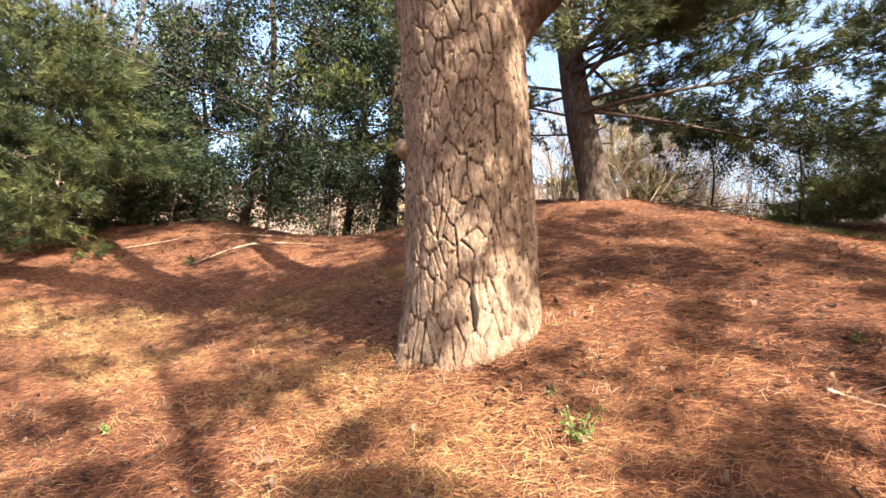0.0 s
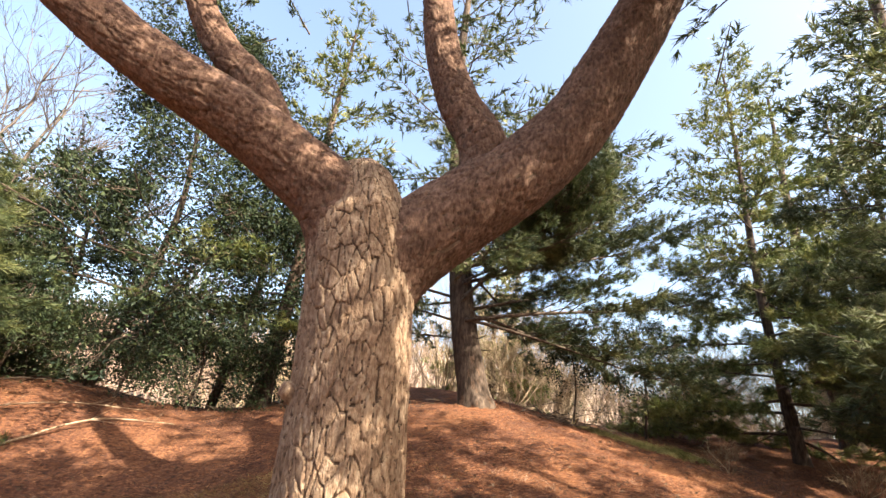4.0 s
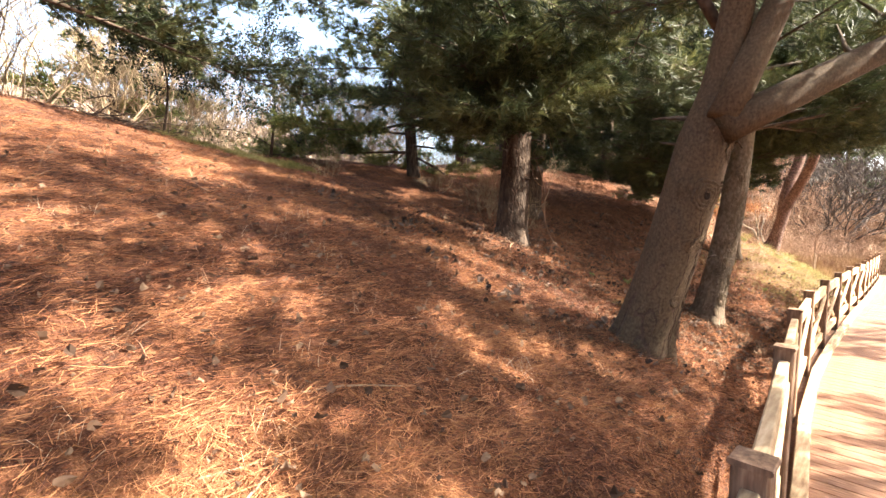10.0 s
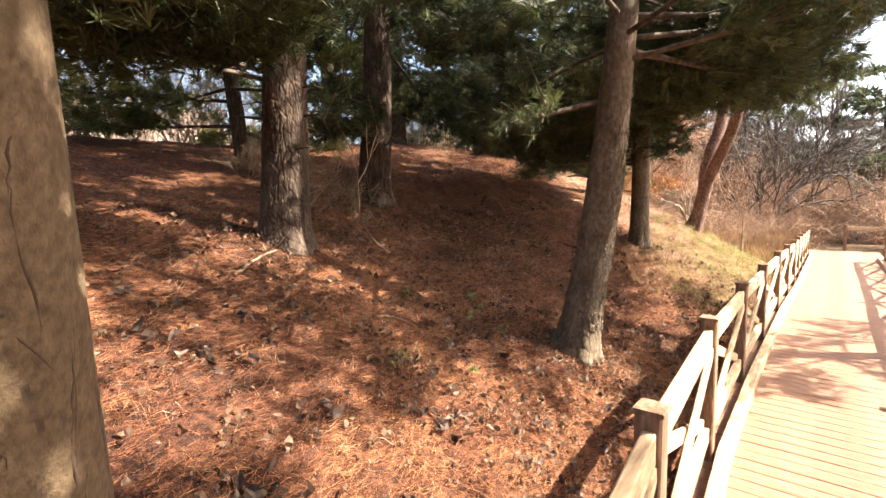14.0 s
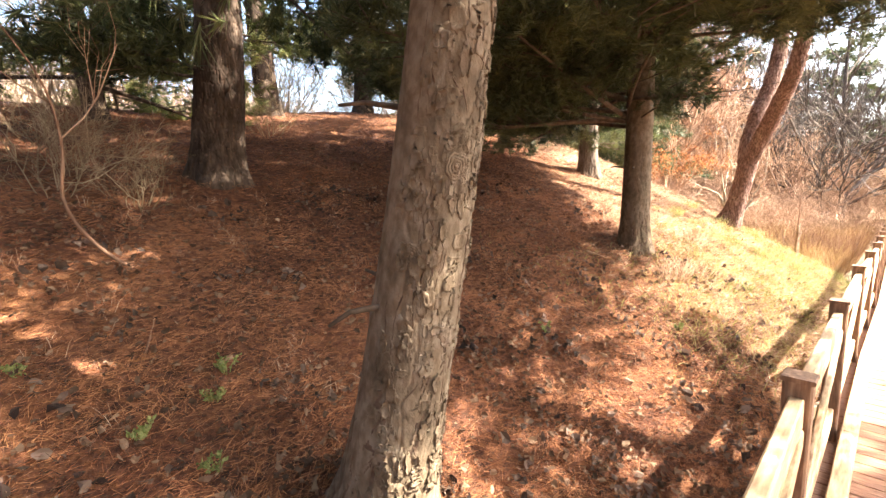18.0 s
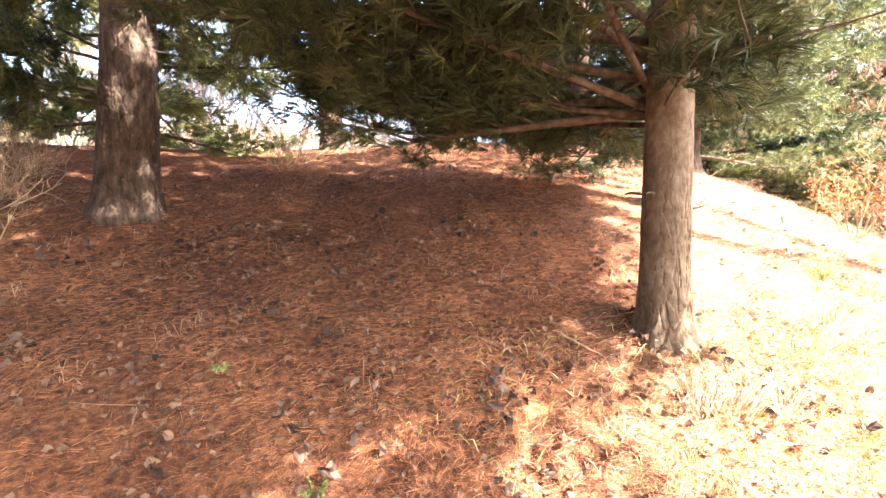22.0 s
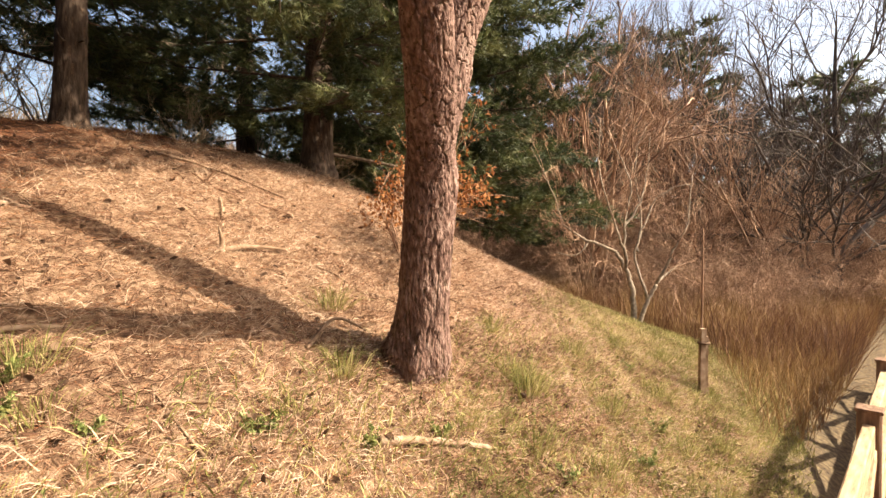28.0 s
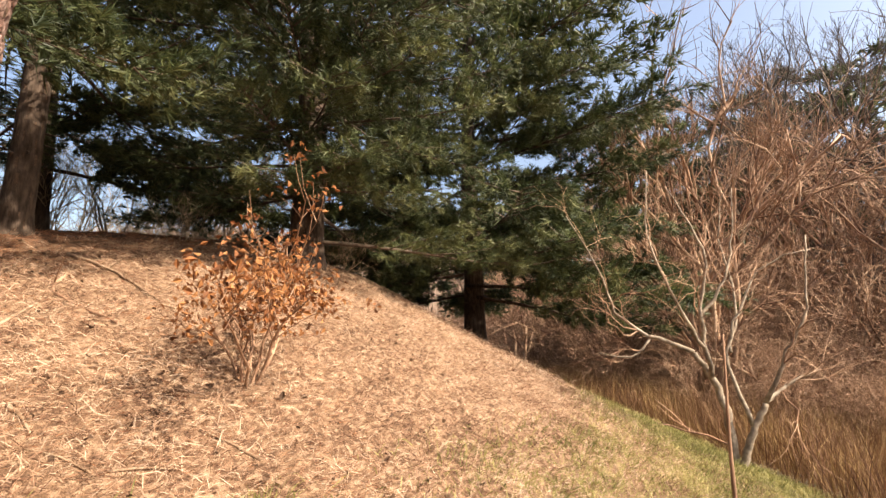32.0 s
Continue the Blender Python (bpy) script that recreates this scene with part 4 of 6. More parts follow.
pine(4.7, 13.0, "yellow-green pine standing beyond the mound", 4.4, 0.12, (0, 0), DARK_BARK, 0.8, 1.9, 30, 27, NEEDLES_LIGHT, width=0.02, count=12, length=0.2, gap=0.05, sides=32)
pine(6.3, 15.5, "light green pine beyond the mound", 7.5, 0.16, (0, 0), DARK_BARK, 1.5, 2.2, 30, 34, NEEDLES_LIGHT, width=0.026, count=10, length=0.2, gap=0.06, sides=32)
pine(-1.2, 9.6, "pine with pale green needles behind the great tree", 10, 0.18, (0.02, 0), DARK_BARK, 0.8, 2.9, 42, 24, NEEDLES_LIGHT, width=0.017, count=13, length=0.18, gap=0.05, sides=32)
pine(12.7, 9.1, "distant pine with leaning pale trunk at the mound crest", 11, 0.22, (-0.16, 0), DARK_BARK, 1.9, 2.8, 30, 25, width=0.026, count=11, length=0.18, gap=0.05, sides=32)
pine(15.3, 9.6, "distant dark pine behind the mound crest", 11, 0.22, (0, 0), DARK_BARK, 1.0, 3.2, 40, 26, width=0.026, count=11, length=0.18, gap=0.05, sides=32)
pine(20.0, 11.5, "dark pine behind the tall pine", 13, 0.22, (0, 0), DARK_BARK, 0.6, 3.6, 46, 28, width=0.032, count=10, length=0.22, gap=0.07, sides=32)

# the red pine with twin stems on the grassy slope
Z6 = ground_z(17.2, 2.12)
bough_tree(17.2, 2.12, "red-barked pine that splits into two stems on the grassy slope", RED_BARK, (0.034, 0.11, 0.019),
    [("trunk", [(17.26, 2.13, Z6 - 0.08), (17.24, 2.03, 1.3), (17.19, 1.92, 1.75), (17.15, 1.84, 2.1), (17.14, 1.81, 2.26), (17.13, 1.79, 2.36)], [0.150, 0.140, 0.136, 0.140, 0.11, 0.05], 190, 0.010),
     ("stem", [(17.15, 1.87, 2.10), (17.20, 1.87, 2.4), (17.25, 1.82, 2.67), (17.27, 1.77, 2.92), (17.38, 1.64, 3.4), (17.42, 1.56, 4.2), (17.35, 1.5, 6.0), (17.2, 1.5, 10.0)], [0.13, 0.13, 0.124, 0.122, 0.115, 0.10, 0.08, 0.03], 130, 0.012),
     ("stem", [(17.12, 1.82, 2.15), (16.99, 1.67, 2.45), (16.73, 1.43, 2.9), (16.48, 1.22, 3.4), (16.40, 1.12, 4.2), (16.35, 1.2, 5.6), (16.4, 1.3, 9.2)], [0.12, 0.122, 0.112, 0.10, 0.085, 0.06, 0.02], 130, 0.012)],
    seed=31, flare=(0.05, 0.15, 5), crown=[((17.1, 1.5, 10.0), (1.8, 1.8, 0.9), 30), ((16.4, 1.3, 9.2), (1.4, 1.4, 0.8), 20)])

# unseen shade trees on the other side of the boardwalk, added to dapple the mound
for k, (x, y, c, r, n) in enumerate(((5.2, -3.5, 3.0, 2.7, 21), (1.7, -4.2, 2.8, 2.6, 34), (8.6, -5.6, 3.2, 2.7, 22), (-1.6, -4.6, 2.8, 2.6, 32), (3.4, -7.4, 2.8, 2.8, 34), (14.2, -3.4, 3.6, 2.2, 22), (11.0, -6.6, 3.4, 2.4, 20), (3.5, -4.0, 3.0, 1.9, 26))):
    pine(x, y, "pine across the boardwalk", 8.4 if k == 0 else 11 if k == 7 else 10, 0.18, (0, 0), DARK_BARK, c, r, int(n * 0.85), 41 + k, width=0.024, count=10, length=0.2, gap=0.04, sides=24, lmin=0.9)


# ---- branch scars and flakes on the smooth trunks ----
def trunk_at(label, z, toward):
    """The tree, and a point on its trunk's surface at height z on the side of an angle, with the way out and the trunk's radius."""
    tree, pts, rad, relief = [v for k, v in TRUNKS.items() if k.startswith(label)][0]
    h = z - tree.location.z
    c = np.array([np.interp(h, pts[:, 2], pts[:, k]) for k in range(3)])
    r = float(np.interp(h, pts[:, 2], rad))
    out = np.array([math.cos(toward), math.sin(toward), 0])
    along = np.interp(h, pts[:, 2], np.concatenate([[0], np.cumsum(np.linalg.norm(np.diff(pts, axis=0), axis=1))]))
    step = np.gradient(pts, axis=0)
    sx, sy = (float(np.interp(h, pts[:, 2], step[:, k] / step[:, 2])) for k in (0, 1))
    skin = lambda azimuth, dz: r * (1 + 0.5 * (sx * np.cos(azimuth) + sy * np.sin(azimuth)) ** 2) + dz * (sx * np.cos(azimuth) + sy * np.sin(azimuth)) + relief(math.pi / 2 - azimuth, along + dz, r + 0 * azimuth)
    return tree, c, out, r, skin


def scar(label_of_tree, label, z, toward, size, hole):
    """Folded rings of bark round an old branch, with a hollow in the middle."""
    tree, c, out, r, skin = trunk_at(label_of_tree, z, toward)
    rng = np.random.RandomState(int(z * 1000))
    a = np.linspace(0, 2 * np.pi, 81)[:-1]
    radii = np.linspace(1.0, 0.14, 34)
    wob = 0.08 * np.sin(a * 3 + z) + 0.05 * np.sin(a * 5 + 2 * z) + 0.03 * np.sin(a * 11)
    rows = []
    for k, f in enumerate(radii):
        w = f * size * (1 + wob * f)
        x, y = np.cos(a) * w, np.sin(a) * w * 1.12
        phase = 4.2 * f + 0.16 * np.sin(a * 2 + z * 9) + 0.10 * np.sin(a * 5 + z)
        fold = np.abs(np.sin(np.pi * phase)) ** 0.6 * (0.55 + 0.45 * f) + 0.35 * (1 - f) - (1.9 if k == 0 else 0.5 if k == 1 else 0) + 0.05 * rng.normal(size=80) + 0.14 * np.sin(a * 17 + k) * f
        az = toward + x / r
        lift = skin(az, y) + fold * size * 0.115
        rows.append(np.stack([c[0] + np.cos(az) * lift, c[1] + np.sin(az) * lift, c[2] + y], -1))
    i = np.arange(34 * 80).reshape(34, 80)
    n = np.roll(i, -1, 1)
    so = Soup()
    so.add(np.concatenate(rows), None, np.stack([i[:-1], n[:-1], n[1:], i[1:]], -1).reshape(-1, 4))
    part("branch_scar", so, FLAKY_BARK if label_of_tree == "slanting smooth" else SMOOTH_BARK, tree, label)
    h = Soup()
    b = np.linspace(0, 2 * np.pi, 25)[:-1]
    d = size * (0.20 if hole else 0.14)
    core = []
    for f, lift in ((1.0, 0.02), (1.0, 0.10), (0.7, 0.12), (0.3, 0.06 if hole else 0.14), (0.05, 0.04 if hole else 0.14)):
        x, y = np.cos(b) * d * f, np.sin(b) * d * f * (1.6 if hole else 1.1)
        az = toward + x / r
        rr = skin(np.full(24, toward), np.zeros(24)) + lift * size
        core.append(np.stack([c[0] + np.cos(az) * rr, c[1] + np.sin(az) * rr, c[2] + y], -1))
    i = np.arange(5 * 24).reshape(5, 24)
    n = np.roll(i, -1, 1)
    h.add(np.concatenate(core), None, np.stack([i[:-1], n[:-1], n[1:], i[1:]], -1).reshape(-1, 4))
    part("hollow" if hole else "scar_heart", h, HOLLOW if hole else FLAKE, tree, "dark hole in the middle of the scar" if hole else "")


def flakes(label_of_tree, n, zlo, zhi, seed, size=0.03, a0=-2.9, a1=0.3, skin_mat=SMOOTH_BARK):
    """Curled bark flakes, each a thin shell that stands off the trunk at its rim."""
    rng = np.random.RandomState(seed)
    for k in range(n):
        z = rng.uniform(zlo, zhi)
        tree, c, out, r, skin = trunk_at(label_of_tree, z, 0)
        a = rng.uniform(a0, a1)
        w, h = size * rng.uniform(0.4, 1.2) / r, size * rng.uniform(0.6, 1.9)
        u, v = np.meshgrid(np.linspace(-1, 1, 7), np.linspace(-1, 1, 7))
        rim = np.maximum(np.abs(u), np.abs(v))
        ragged = 1 + 0.22 * rng.normal(size=u.shape) * (rim > 0.9)
        th = a + u * w * np.sqrt(np.clip(1 - 0.55 * v ** 2, 0.05, 1)) * ragged
        rise = v * h * np.sqrt(np.clip(1 - 0.45 * u ** 2, 0.05, 1)) * ragged
        off = skin(th, rise) + 0.0012 + rim ** 3 * rng.uniform(0.001, 0.0065) * (1 + u * rng.uniform(-1, 1))
        zz = c[2] + rise
        p = np.stack([c[0] + np.cos(th) * off, c[1] + np.sin(th) * off, zz], -1)
        q = np.stack([c[0] + np.cos(th) * (off - 0.008), c[1] + np.sin(th) * (off - 0.008), zz], -1)
        i = np.arange(49).reshape(7, 7)
        f = np.stack([i[:-1, :-1], i[:-1, 1:], i[1:, 1:], i[1:, :-1]], -1).reshape(-1, 4)
        ring = np.concatenate([i[0, :-1], i[:-1, -1], i[-1, :0:-1], i[:0:-1, 0]])
        so = Soup()
        so.add(np.vstack([p.reshape(-1, 3), q.reshape(-1, 3)]), None, np.vstack([f, np.stack([ring, ring + 49, np.roll(ring, -1) + 49, np.roll(ring, -1)], -1)]))
        part("bark_flake", so, skin_mat, tree)


# ---- broadleaf evergreens ----
def holly(x, y, label, height, seed, n_leaf=14, leaf=0.055, reach=0.3, limbs=26, low=0.1, trunk=0.09):
    """An evergreen: an upright stem, limbs all the way up that branch twice, and leaves in ragged clumps along them."""
    rng = np.random.RandomState(seed)
    z = ground_z(x, y) - 0.05
    ob = thing("holly_tree", x, y, z, label, "tree", "evergreen shrubs")
    stem = Soup()
    line, rad = resample([(0, 0, 0), (0.04 * height, 0.02 * height, 0.4 * height), (0.0, 0.03 * height, 0.75 * height), (0.02 * height, 0, height)], [trunk, trunk * 0.7, trunk * 0.35, 0.008], 24)
    tube(stem, line, rad, 9)
    part("trunk", stem, DARK_BARK, ob)
    p, d = [], []
    for k in range(limbs):
        f = low + (0.96 - low) * (k + rng.uniform(0, 1)) / limbs
        i = int(f * 23)
        a = 2.4 * k + rng.uniform(-0.5, 0.5)
        L = height * reach * (1.05 - 0.75 * f) * rng.uniform(0.65, 1.25)
        tips, so = [], Soup()
        branchy(so, rng, line[i], unit(np.array([math.cos(a), math.sin(a), rng.uniform(-0.15, 0.35)])), L, max(0.006, rad[i] * 0.35), 2, (4, 6), 0.85, 0.02, 4, 0.22, tips, 0.55, 0.25)
        part("limb", so, DARK_BARK, ob)
        p += [t[0] for t in tips]
        d += [t[1] for t in tips]
    p, d = np.array(p), np.array(d)
    p = np.repeat(p, n_leaf, 0) + rng.normal(size=(len(p) * n_leaf, 3)) * (0.05 + 0.012 * height)
    d = np.repeat(d, n_leaf, 0) + rng.normal(size=(len(d) * n_leaf, 3)) * 0.9
    ok = p[:, 2] > 0.06
    ls = Soup()
    leaves(ls, p[ok], d[ok], leaf, 0.28, rng)
    part("crown", ls, HOLLY, ob, smooth=False)
    return ob


holly(-3.9, 9.0, "dark glossy evergreen tree with small leaves", 8.5, 51, 14, 0.085, 0.30, 44)
holly(-2.0, 9.4, "dark glossy evergreen tree beside the pale green pine", 6.5, 52, 10, 0.08, 0.30, 30)
holly(-5.9, 10.8, "dark glossy evergreen tree behind the bushy pine", 4.6, 54, 10, 0.085, 0.42, 30)
holly(-7.6, 9.4, "dark evergreen shrub behind the bushy pine", 3.8, 57, 14, 0.075, 0.5, 30)
for k, (x, y, h) in enumerate(((-4.7, 7.9, 1.5), (-7.6, 6.9, 1.3), (-1.0, 8.7, 1.5), (-8.9, 7.9, 1.9), (-3.2, 8.3, 1.5), (-5.7, 8.6, 1.7), (-2.2, 8.6, 1.5))):
    holly(x, y, "low dark evergreen shrub at the litter's edge", h, 71 + k, 7, 0.055, 0.85, 16, 0.05, 0.03)
holly(6.4, 8.4, "many-stemmed evergreen shrub with sparse dark leaves", 2.6, 55, 3, 0.055, 0.4, 22, 0.05, 0.03)
holly(4.35, 7.6, "small leggy evergreen sapling on the mound crest", 1.9, 56, 4, 0.05, 0.35, 12, 0.3, 0.02)


# ---- bare shrubs, thickets and far trees ----
def bare(name, label, category, group, height, seed, mat, stems=5, levels=3, kids=(4, 6), r=0.03, spread=0.7, up=0.2, lean=0.45, wiggle=0.2, thin=0.0025):
    rng = np.random.RandomState(seed)
    ob = thing(name, 0, 0, 0, label, category, group)
    if stems == 1:
        so = Soup()
        trunk_line, trunk_r = resample([(0, 0, -0.1), (0.02 * height, 0.01 * height, height * 0.3), (-0.01 * height, 0.02 * height, height * 0.6), (0.02 * height, 0, height * 0.85)], [r, r * 0.75, r * 0.45, r * 0.12], 16)
        tube(so, trunk_line, trunk_r, 9)
        part("trunk", so, mat, ob)
        for k in range(11):
            i = 4 + k
            a = 2.4 * k + rng.uniform(-0.4, 0.4)
            so = Soup()
            branchy(so, rng, trunk_line[i], unit(np.array([math.cos(a), math.sin(a), rng.uniform(0.5, 1.1)])), height * (0.40 - 0.022 * k), trunk_r[i] * 0.55, levels - 1, kids, spread, up, 5, wiggle, None, 0.6, 0.2, thin)
            part("limb", so, mat, ob)
        return ob
    for k in range(stems):
        a = 6.28 * k / stems + rng.uniform(-0.5, 0.5)
        so = Soup()
        d = unit(np.array([math.cos(a) * lean, math.sin(a) * lean, 1.0]))
        branchy(so, rng, (0.08 * math.cos(a) * (stems > 1), 0.08 * math.sin(a) * (stems > 1), -0.1), d, height * rng.uniform(0.5, 0.75), r * rng.uniform(0.7, 1.1), levels, kids, spread, up, 5, wiggle, None, 0.6, 0.2, thin)
        part("stem", so, mat, ob)
    return ob


def strew(ob, places, rng, scale=(0.8, 1.25)):
    """Copies of a thing at the given places, each turned and sized a little differently; the first stays where it is put."""
    for k, (x, y) in enumerate(places):
        s = rng.uniform(*scale)
        m = pose(x, y, ground_z(x, y) - 0.03, 0, 0, rng.uniform(0, 360))
        o = ob if k == 0 else copy_thing(ob, m)
        o.matrix_basis = m
        o.scale = (s, s, s * rng.uniform(0.9, 1.15))


rng = np.random.RandomState(77)
brown_a = bare("bare_shrub", "leafless reddish-brown marsh shrub", "shrub", "marsh thicket", 3.9, 61, TWIG, 6, 3, (6, 8), 0.030, 1.0, 0.06, 0.55, 0.42, thin=0.004)
brown_b = bare("bare_shrub", "leafless tangled brown marsh shrub", "shrub", "marsh thicket", 4.8, 62, TWIG, 6, 3, (6, 8), 0.036, 1.05, 0.04, 0.55, 0.45, thin=0.004)
def thicket(n, x0, x1, y0, y1, ok):
    out = []
    while len(out) < n:
        p = (rng.uniform(x0, x1), rng.uniform(y0, y1))
        if ok(*p):
            out.append(p)
    return out
strew(brown_a, thicket(27, 28, 40, 1.8, 26, lambda x, y: x - 0.2 * y > 27.8), rng, (0.9, 1.5))
strew(brown_b, thicket(27, 29, 42, 1.8, 28, lambda x, y: x - 0.2 * y > 28.6), rng, (0.8, 1.5))
grey_tree = bare("bare_tree", "tall dark leafless tree beyond the marsh", "tree", "bare trees", 12, 63, DARK_TWIG, 1, 4, (4, 6), 0.17, 0.8, 0.18, 0.08, 0.16, 0.006)
strew(grey_tree, [(36, 7), (38.5, 2.5), (40, 12), (44, 17), (43, 6), (47, 24), (36.5, 20), (41, -6), (50, 1), (34, 28), (28, 34), (-12.8, 15.8), (-10.5, 15.5), (-8, 30)], rng, (0.75, 1.15))
brown_tree = bare("bare_tree", "slender leafless brown tree beyond the marsh", "tree", "bare trees", 8.0, 64, TWIG, 2, 4, (3, 5), 0.075, 0.7, 0.2, 0.16, 0.16, 0.005)
strew(brown_tree, [(28.5, 7.2), (29.6, 9.8), (31, 5.5), (33, 11), (32, 15), (35, 4.5), (34, 18), (38, 9.5), (30.5, 20), (37, 15), (31.5, 2.5), (41, 3.2), (28, 14)] + thicket(4, 30, 44, 1.8, 30, lambda x, y: x - 0.2 * y > 30), rng, (0.5, 0.85))
for x, y in thicket(22, 32.5, 46, -11, 2, lambda x, y: True):
    copy_thing(brown_a if rng.uniform() < 0.5 else brown_b, pose(x, y, ground_z(x, y) - 0.03, 0, 0, rng.uniform(0, 360)))
for x, y in thicket(18, 26.6, 30.5, 1.7, 9.5, lambda x, y: x - 0.2 * y > 26.2):
    copy_thing(brown_a if rng.uniform() < 0.6 else brown_b, pose(x, y, ground_z(x, y) - 0.03, 0, 0, rng.uniform(0, 360))).scale = [rng.uniform(0.42, 0.68)] * 3
dome = bare("bare_tree", "many-stemmed leafless tree with a rounded crown of fine olive-brown twigs", "tree", "bare trees", 6.4, 67, TWIG, 5, 4, (4, 5), 0.065, 0.75, 0.16, 0.16, 0.2, 0.004)
strew(dome, [(28.8, 7.3), (32.5, 13.5), (33.5, 6.2)], rng, (1.15, 1.25))
dark_tree = bare("bare_tree", "broad dark leafless tree with leaning limbs beyond the boardwalk's end", "tree", "bare trees", 8.6, 68, DARK_TWIG, 4, 4, (4, 6), 0.10, 0.8, 0.12, 0.34, 0.24, 0.004)
strew(dark_tree, [(33.0, 1.9), (37.5, 5.0)], rng, (0.95, 1.05))
tan_shrub = bare("bare_shrub", "pale sunlit leafless shrub behind the mound", "shrub", "dry thicket behind the mound", 2.8, 65, PALE_TWIG, 8, 3, (3, 4), 0.016, 0.75, 0.18, wiggle=0.28, thin=0.003)
strew(tan_shrub, thicket(38, -4, 22, 11.5, 21, lambda x, y: True), rng, (0.9, 1.7))
for x, y in thicket(26, 1.0, 19, 9.6, 12.8, lambda x, y: abs(x - 12.7) > 0.6):
    copy_thing(tan_shrub, pose(x, y, ground_z(x, y) - 0.03, 0, 0, rng.uniform(0, 360))).scale = [rng.uniform(0.75, 1.25)] * 3
dry_brush = bare("bare_shrub", "pale tangled dry brush at the back of the litter", "shrub", "dry brush on the mound", 1.4, 66, PALE_TWIG, 7, 3, (3, 5), 0.009, 0.8, 0.1, 0.7, 0.25, 0.0018)
strew(dry_brush, [(9.3, 4.45), (8.8, 4.75), (9.0, 5.3), (8.9, 6.3), (11.6, 6.9), (6.6, 6.6), (19.9, 7.6), (17.6, 7.6), (14.2, 7.0)], rng, (0.45, 0.75))

# far pines behind the bare trees
for k, (x, y, h) in enumerate(((44, 9.5, 14.5), (47, 15, 15), (41, 19, 14.5), (37.5, 15.5, 13), (47, 3.5, 11), (50, -6, 12), (38, 27, 13), (52, 22, 14), (40, 11.5, 13), (43, -2.5, 10))):
    pine(x, y, "far pine with layered boughs beyond the marsh", h, 0.3, (0, 0), DARK_BARK, h * 0.35, 5.0, 30, 90 + k, count=12, length=0.5, width=0.045, sides=12, gap=0.13, stubs=0, rise=(-4, 14), lmin=1.6)


# ---- distant woods on the rising ground ----
woods = Soup()
rng = np.random.RandomState(8)
n = 5200
ang = rng.uniform(0, 2 * np.pi, n)
dist = 62 + 150 * rng.uniform(0, 1, n) ** 1.3
wx, wy = 8 + dist * np.cos(ang), dist * np.sin(ang)
wz = land(wx, wy, False)
base = np.stack([wx, wy, wz], -1)
for _ in range(7):
    d = rng.normal(size=(n, 3)) * 0.28 + np.array([0, 0, 1.0])
    blades(woods, base + rng.normal(size=(n, 3)) * np.array([1.0, 1.0, 0.5]) + np.array([0, 0, 2.0]) * rng.uniform(0, 1, (n, 1)), d, rng.uniform(4, 10, n), rng.uniform(0.10, 0.4, n), 0.05, rng)
solo("far_woods", woods, HILL, "hazy leafless woods on the far rising ground", "woods", kind="stuff", smooth=False)


# ---- reeds in the marsh ----
def scatter(n, x0, x1, y0, y1, rng, weight=None):
    x, y = rng.uniform(x0, x1, n), rng.uniform(y0, y1, n)
    if weight is not None:
        ok = rng.uniform(0, 1, n) < weight(x, y)
        x, y = x[ok], y[ok]
    return np.stack([x, y, land(x, y)], -1)


rng = np.random.RandomState(9)
reed_ok = lambda x, y: smooth(0.22, 0.02, land(x, y, False) - 0.05 * wave(x, y, 3)) * smooth(20.0, 22.0, x + 0.15 * y) * ((y > 0.75) | (y < -2.2)) * (1 - 0.6 * smooth(30, 36, x))
p = scatter(290000, 20, 38, -9, 22, rng, reed_ok)
so = Soup()
blades(so, p, rng.normal(size=(len(p), 3)) * 0.26 + np.array([0, 0, 1.0]), rng.uniform(0.25, 0.62, len(p)) * (1 + 1.1 * smooth(21.6, 25.0, p[:, 0] + 0.12 * p[:, 1])), rng.uniform(0.004, 0.008, len(p)), rng.uniform(0.0, 0.22, len(p)), rng)
solo("reed_bed", so, REED, "dense golden-brown dry reeds in the marsh", "reeds", kind="stuff", smooth=False)


# ---- the pale sapling, stake, oak bush ----
rng = np.random.RandomState(10)
sap_z = ground_z(23.46, 3.5)
sapling = thing("sapling", 23.46, 3.5, sap_z - 0.05, "pale-barked leafless sapling with twisted forking branches at the marsh edge", "tree")


def limbs_of(parent, specs, mat, rng, twigs=3, levels=1):
    for pts, r0, r1 in specs:
        p, r = resample(pts, np.linspace(r0, r1, len(pts)) * 0.64, 16)
        p[1:] = p[1:] + rng.normal(size=(15, 3)) * 0.1 * np.linalg.norm(p[1] - p[0])
        so, fine = Soup(), Soup()
        tube(so, p, r, 9)
        for _ in range(twigs):
            i = rng.randint(5, 15)
            branchy(fine, rng, p[i], unit(unit(p[i] - p[i - 1]) + rng.normal(size=3) * 0.7), rng.uniform(0.35, 0.8), r[i] * 0.42, levels, (2, 4), 0.8, 0.1, 5, 0.3)
        part("limb", so, mat, parent)
        if twigs:
            tagged(part("twig_spray", fine, TWIG, parent), kind="stuff")


across, depth = np.array([0.72, -0.69, 0]), np.array([0.69, 0.72, 0])


def bent(*way):
    """Stations of a limb from (sideways, backwards, up)."""
    return [tuple(across * a + depth * b + np.array([0, 0, c])) for a, b, c in way]


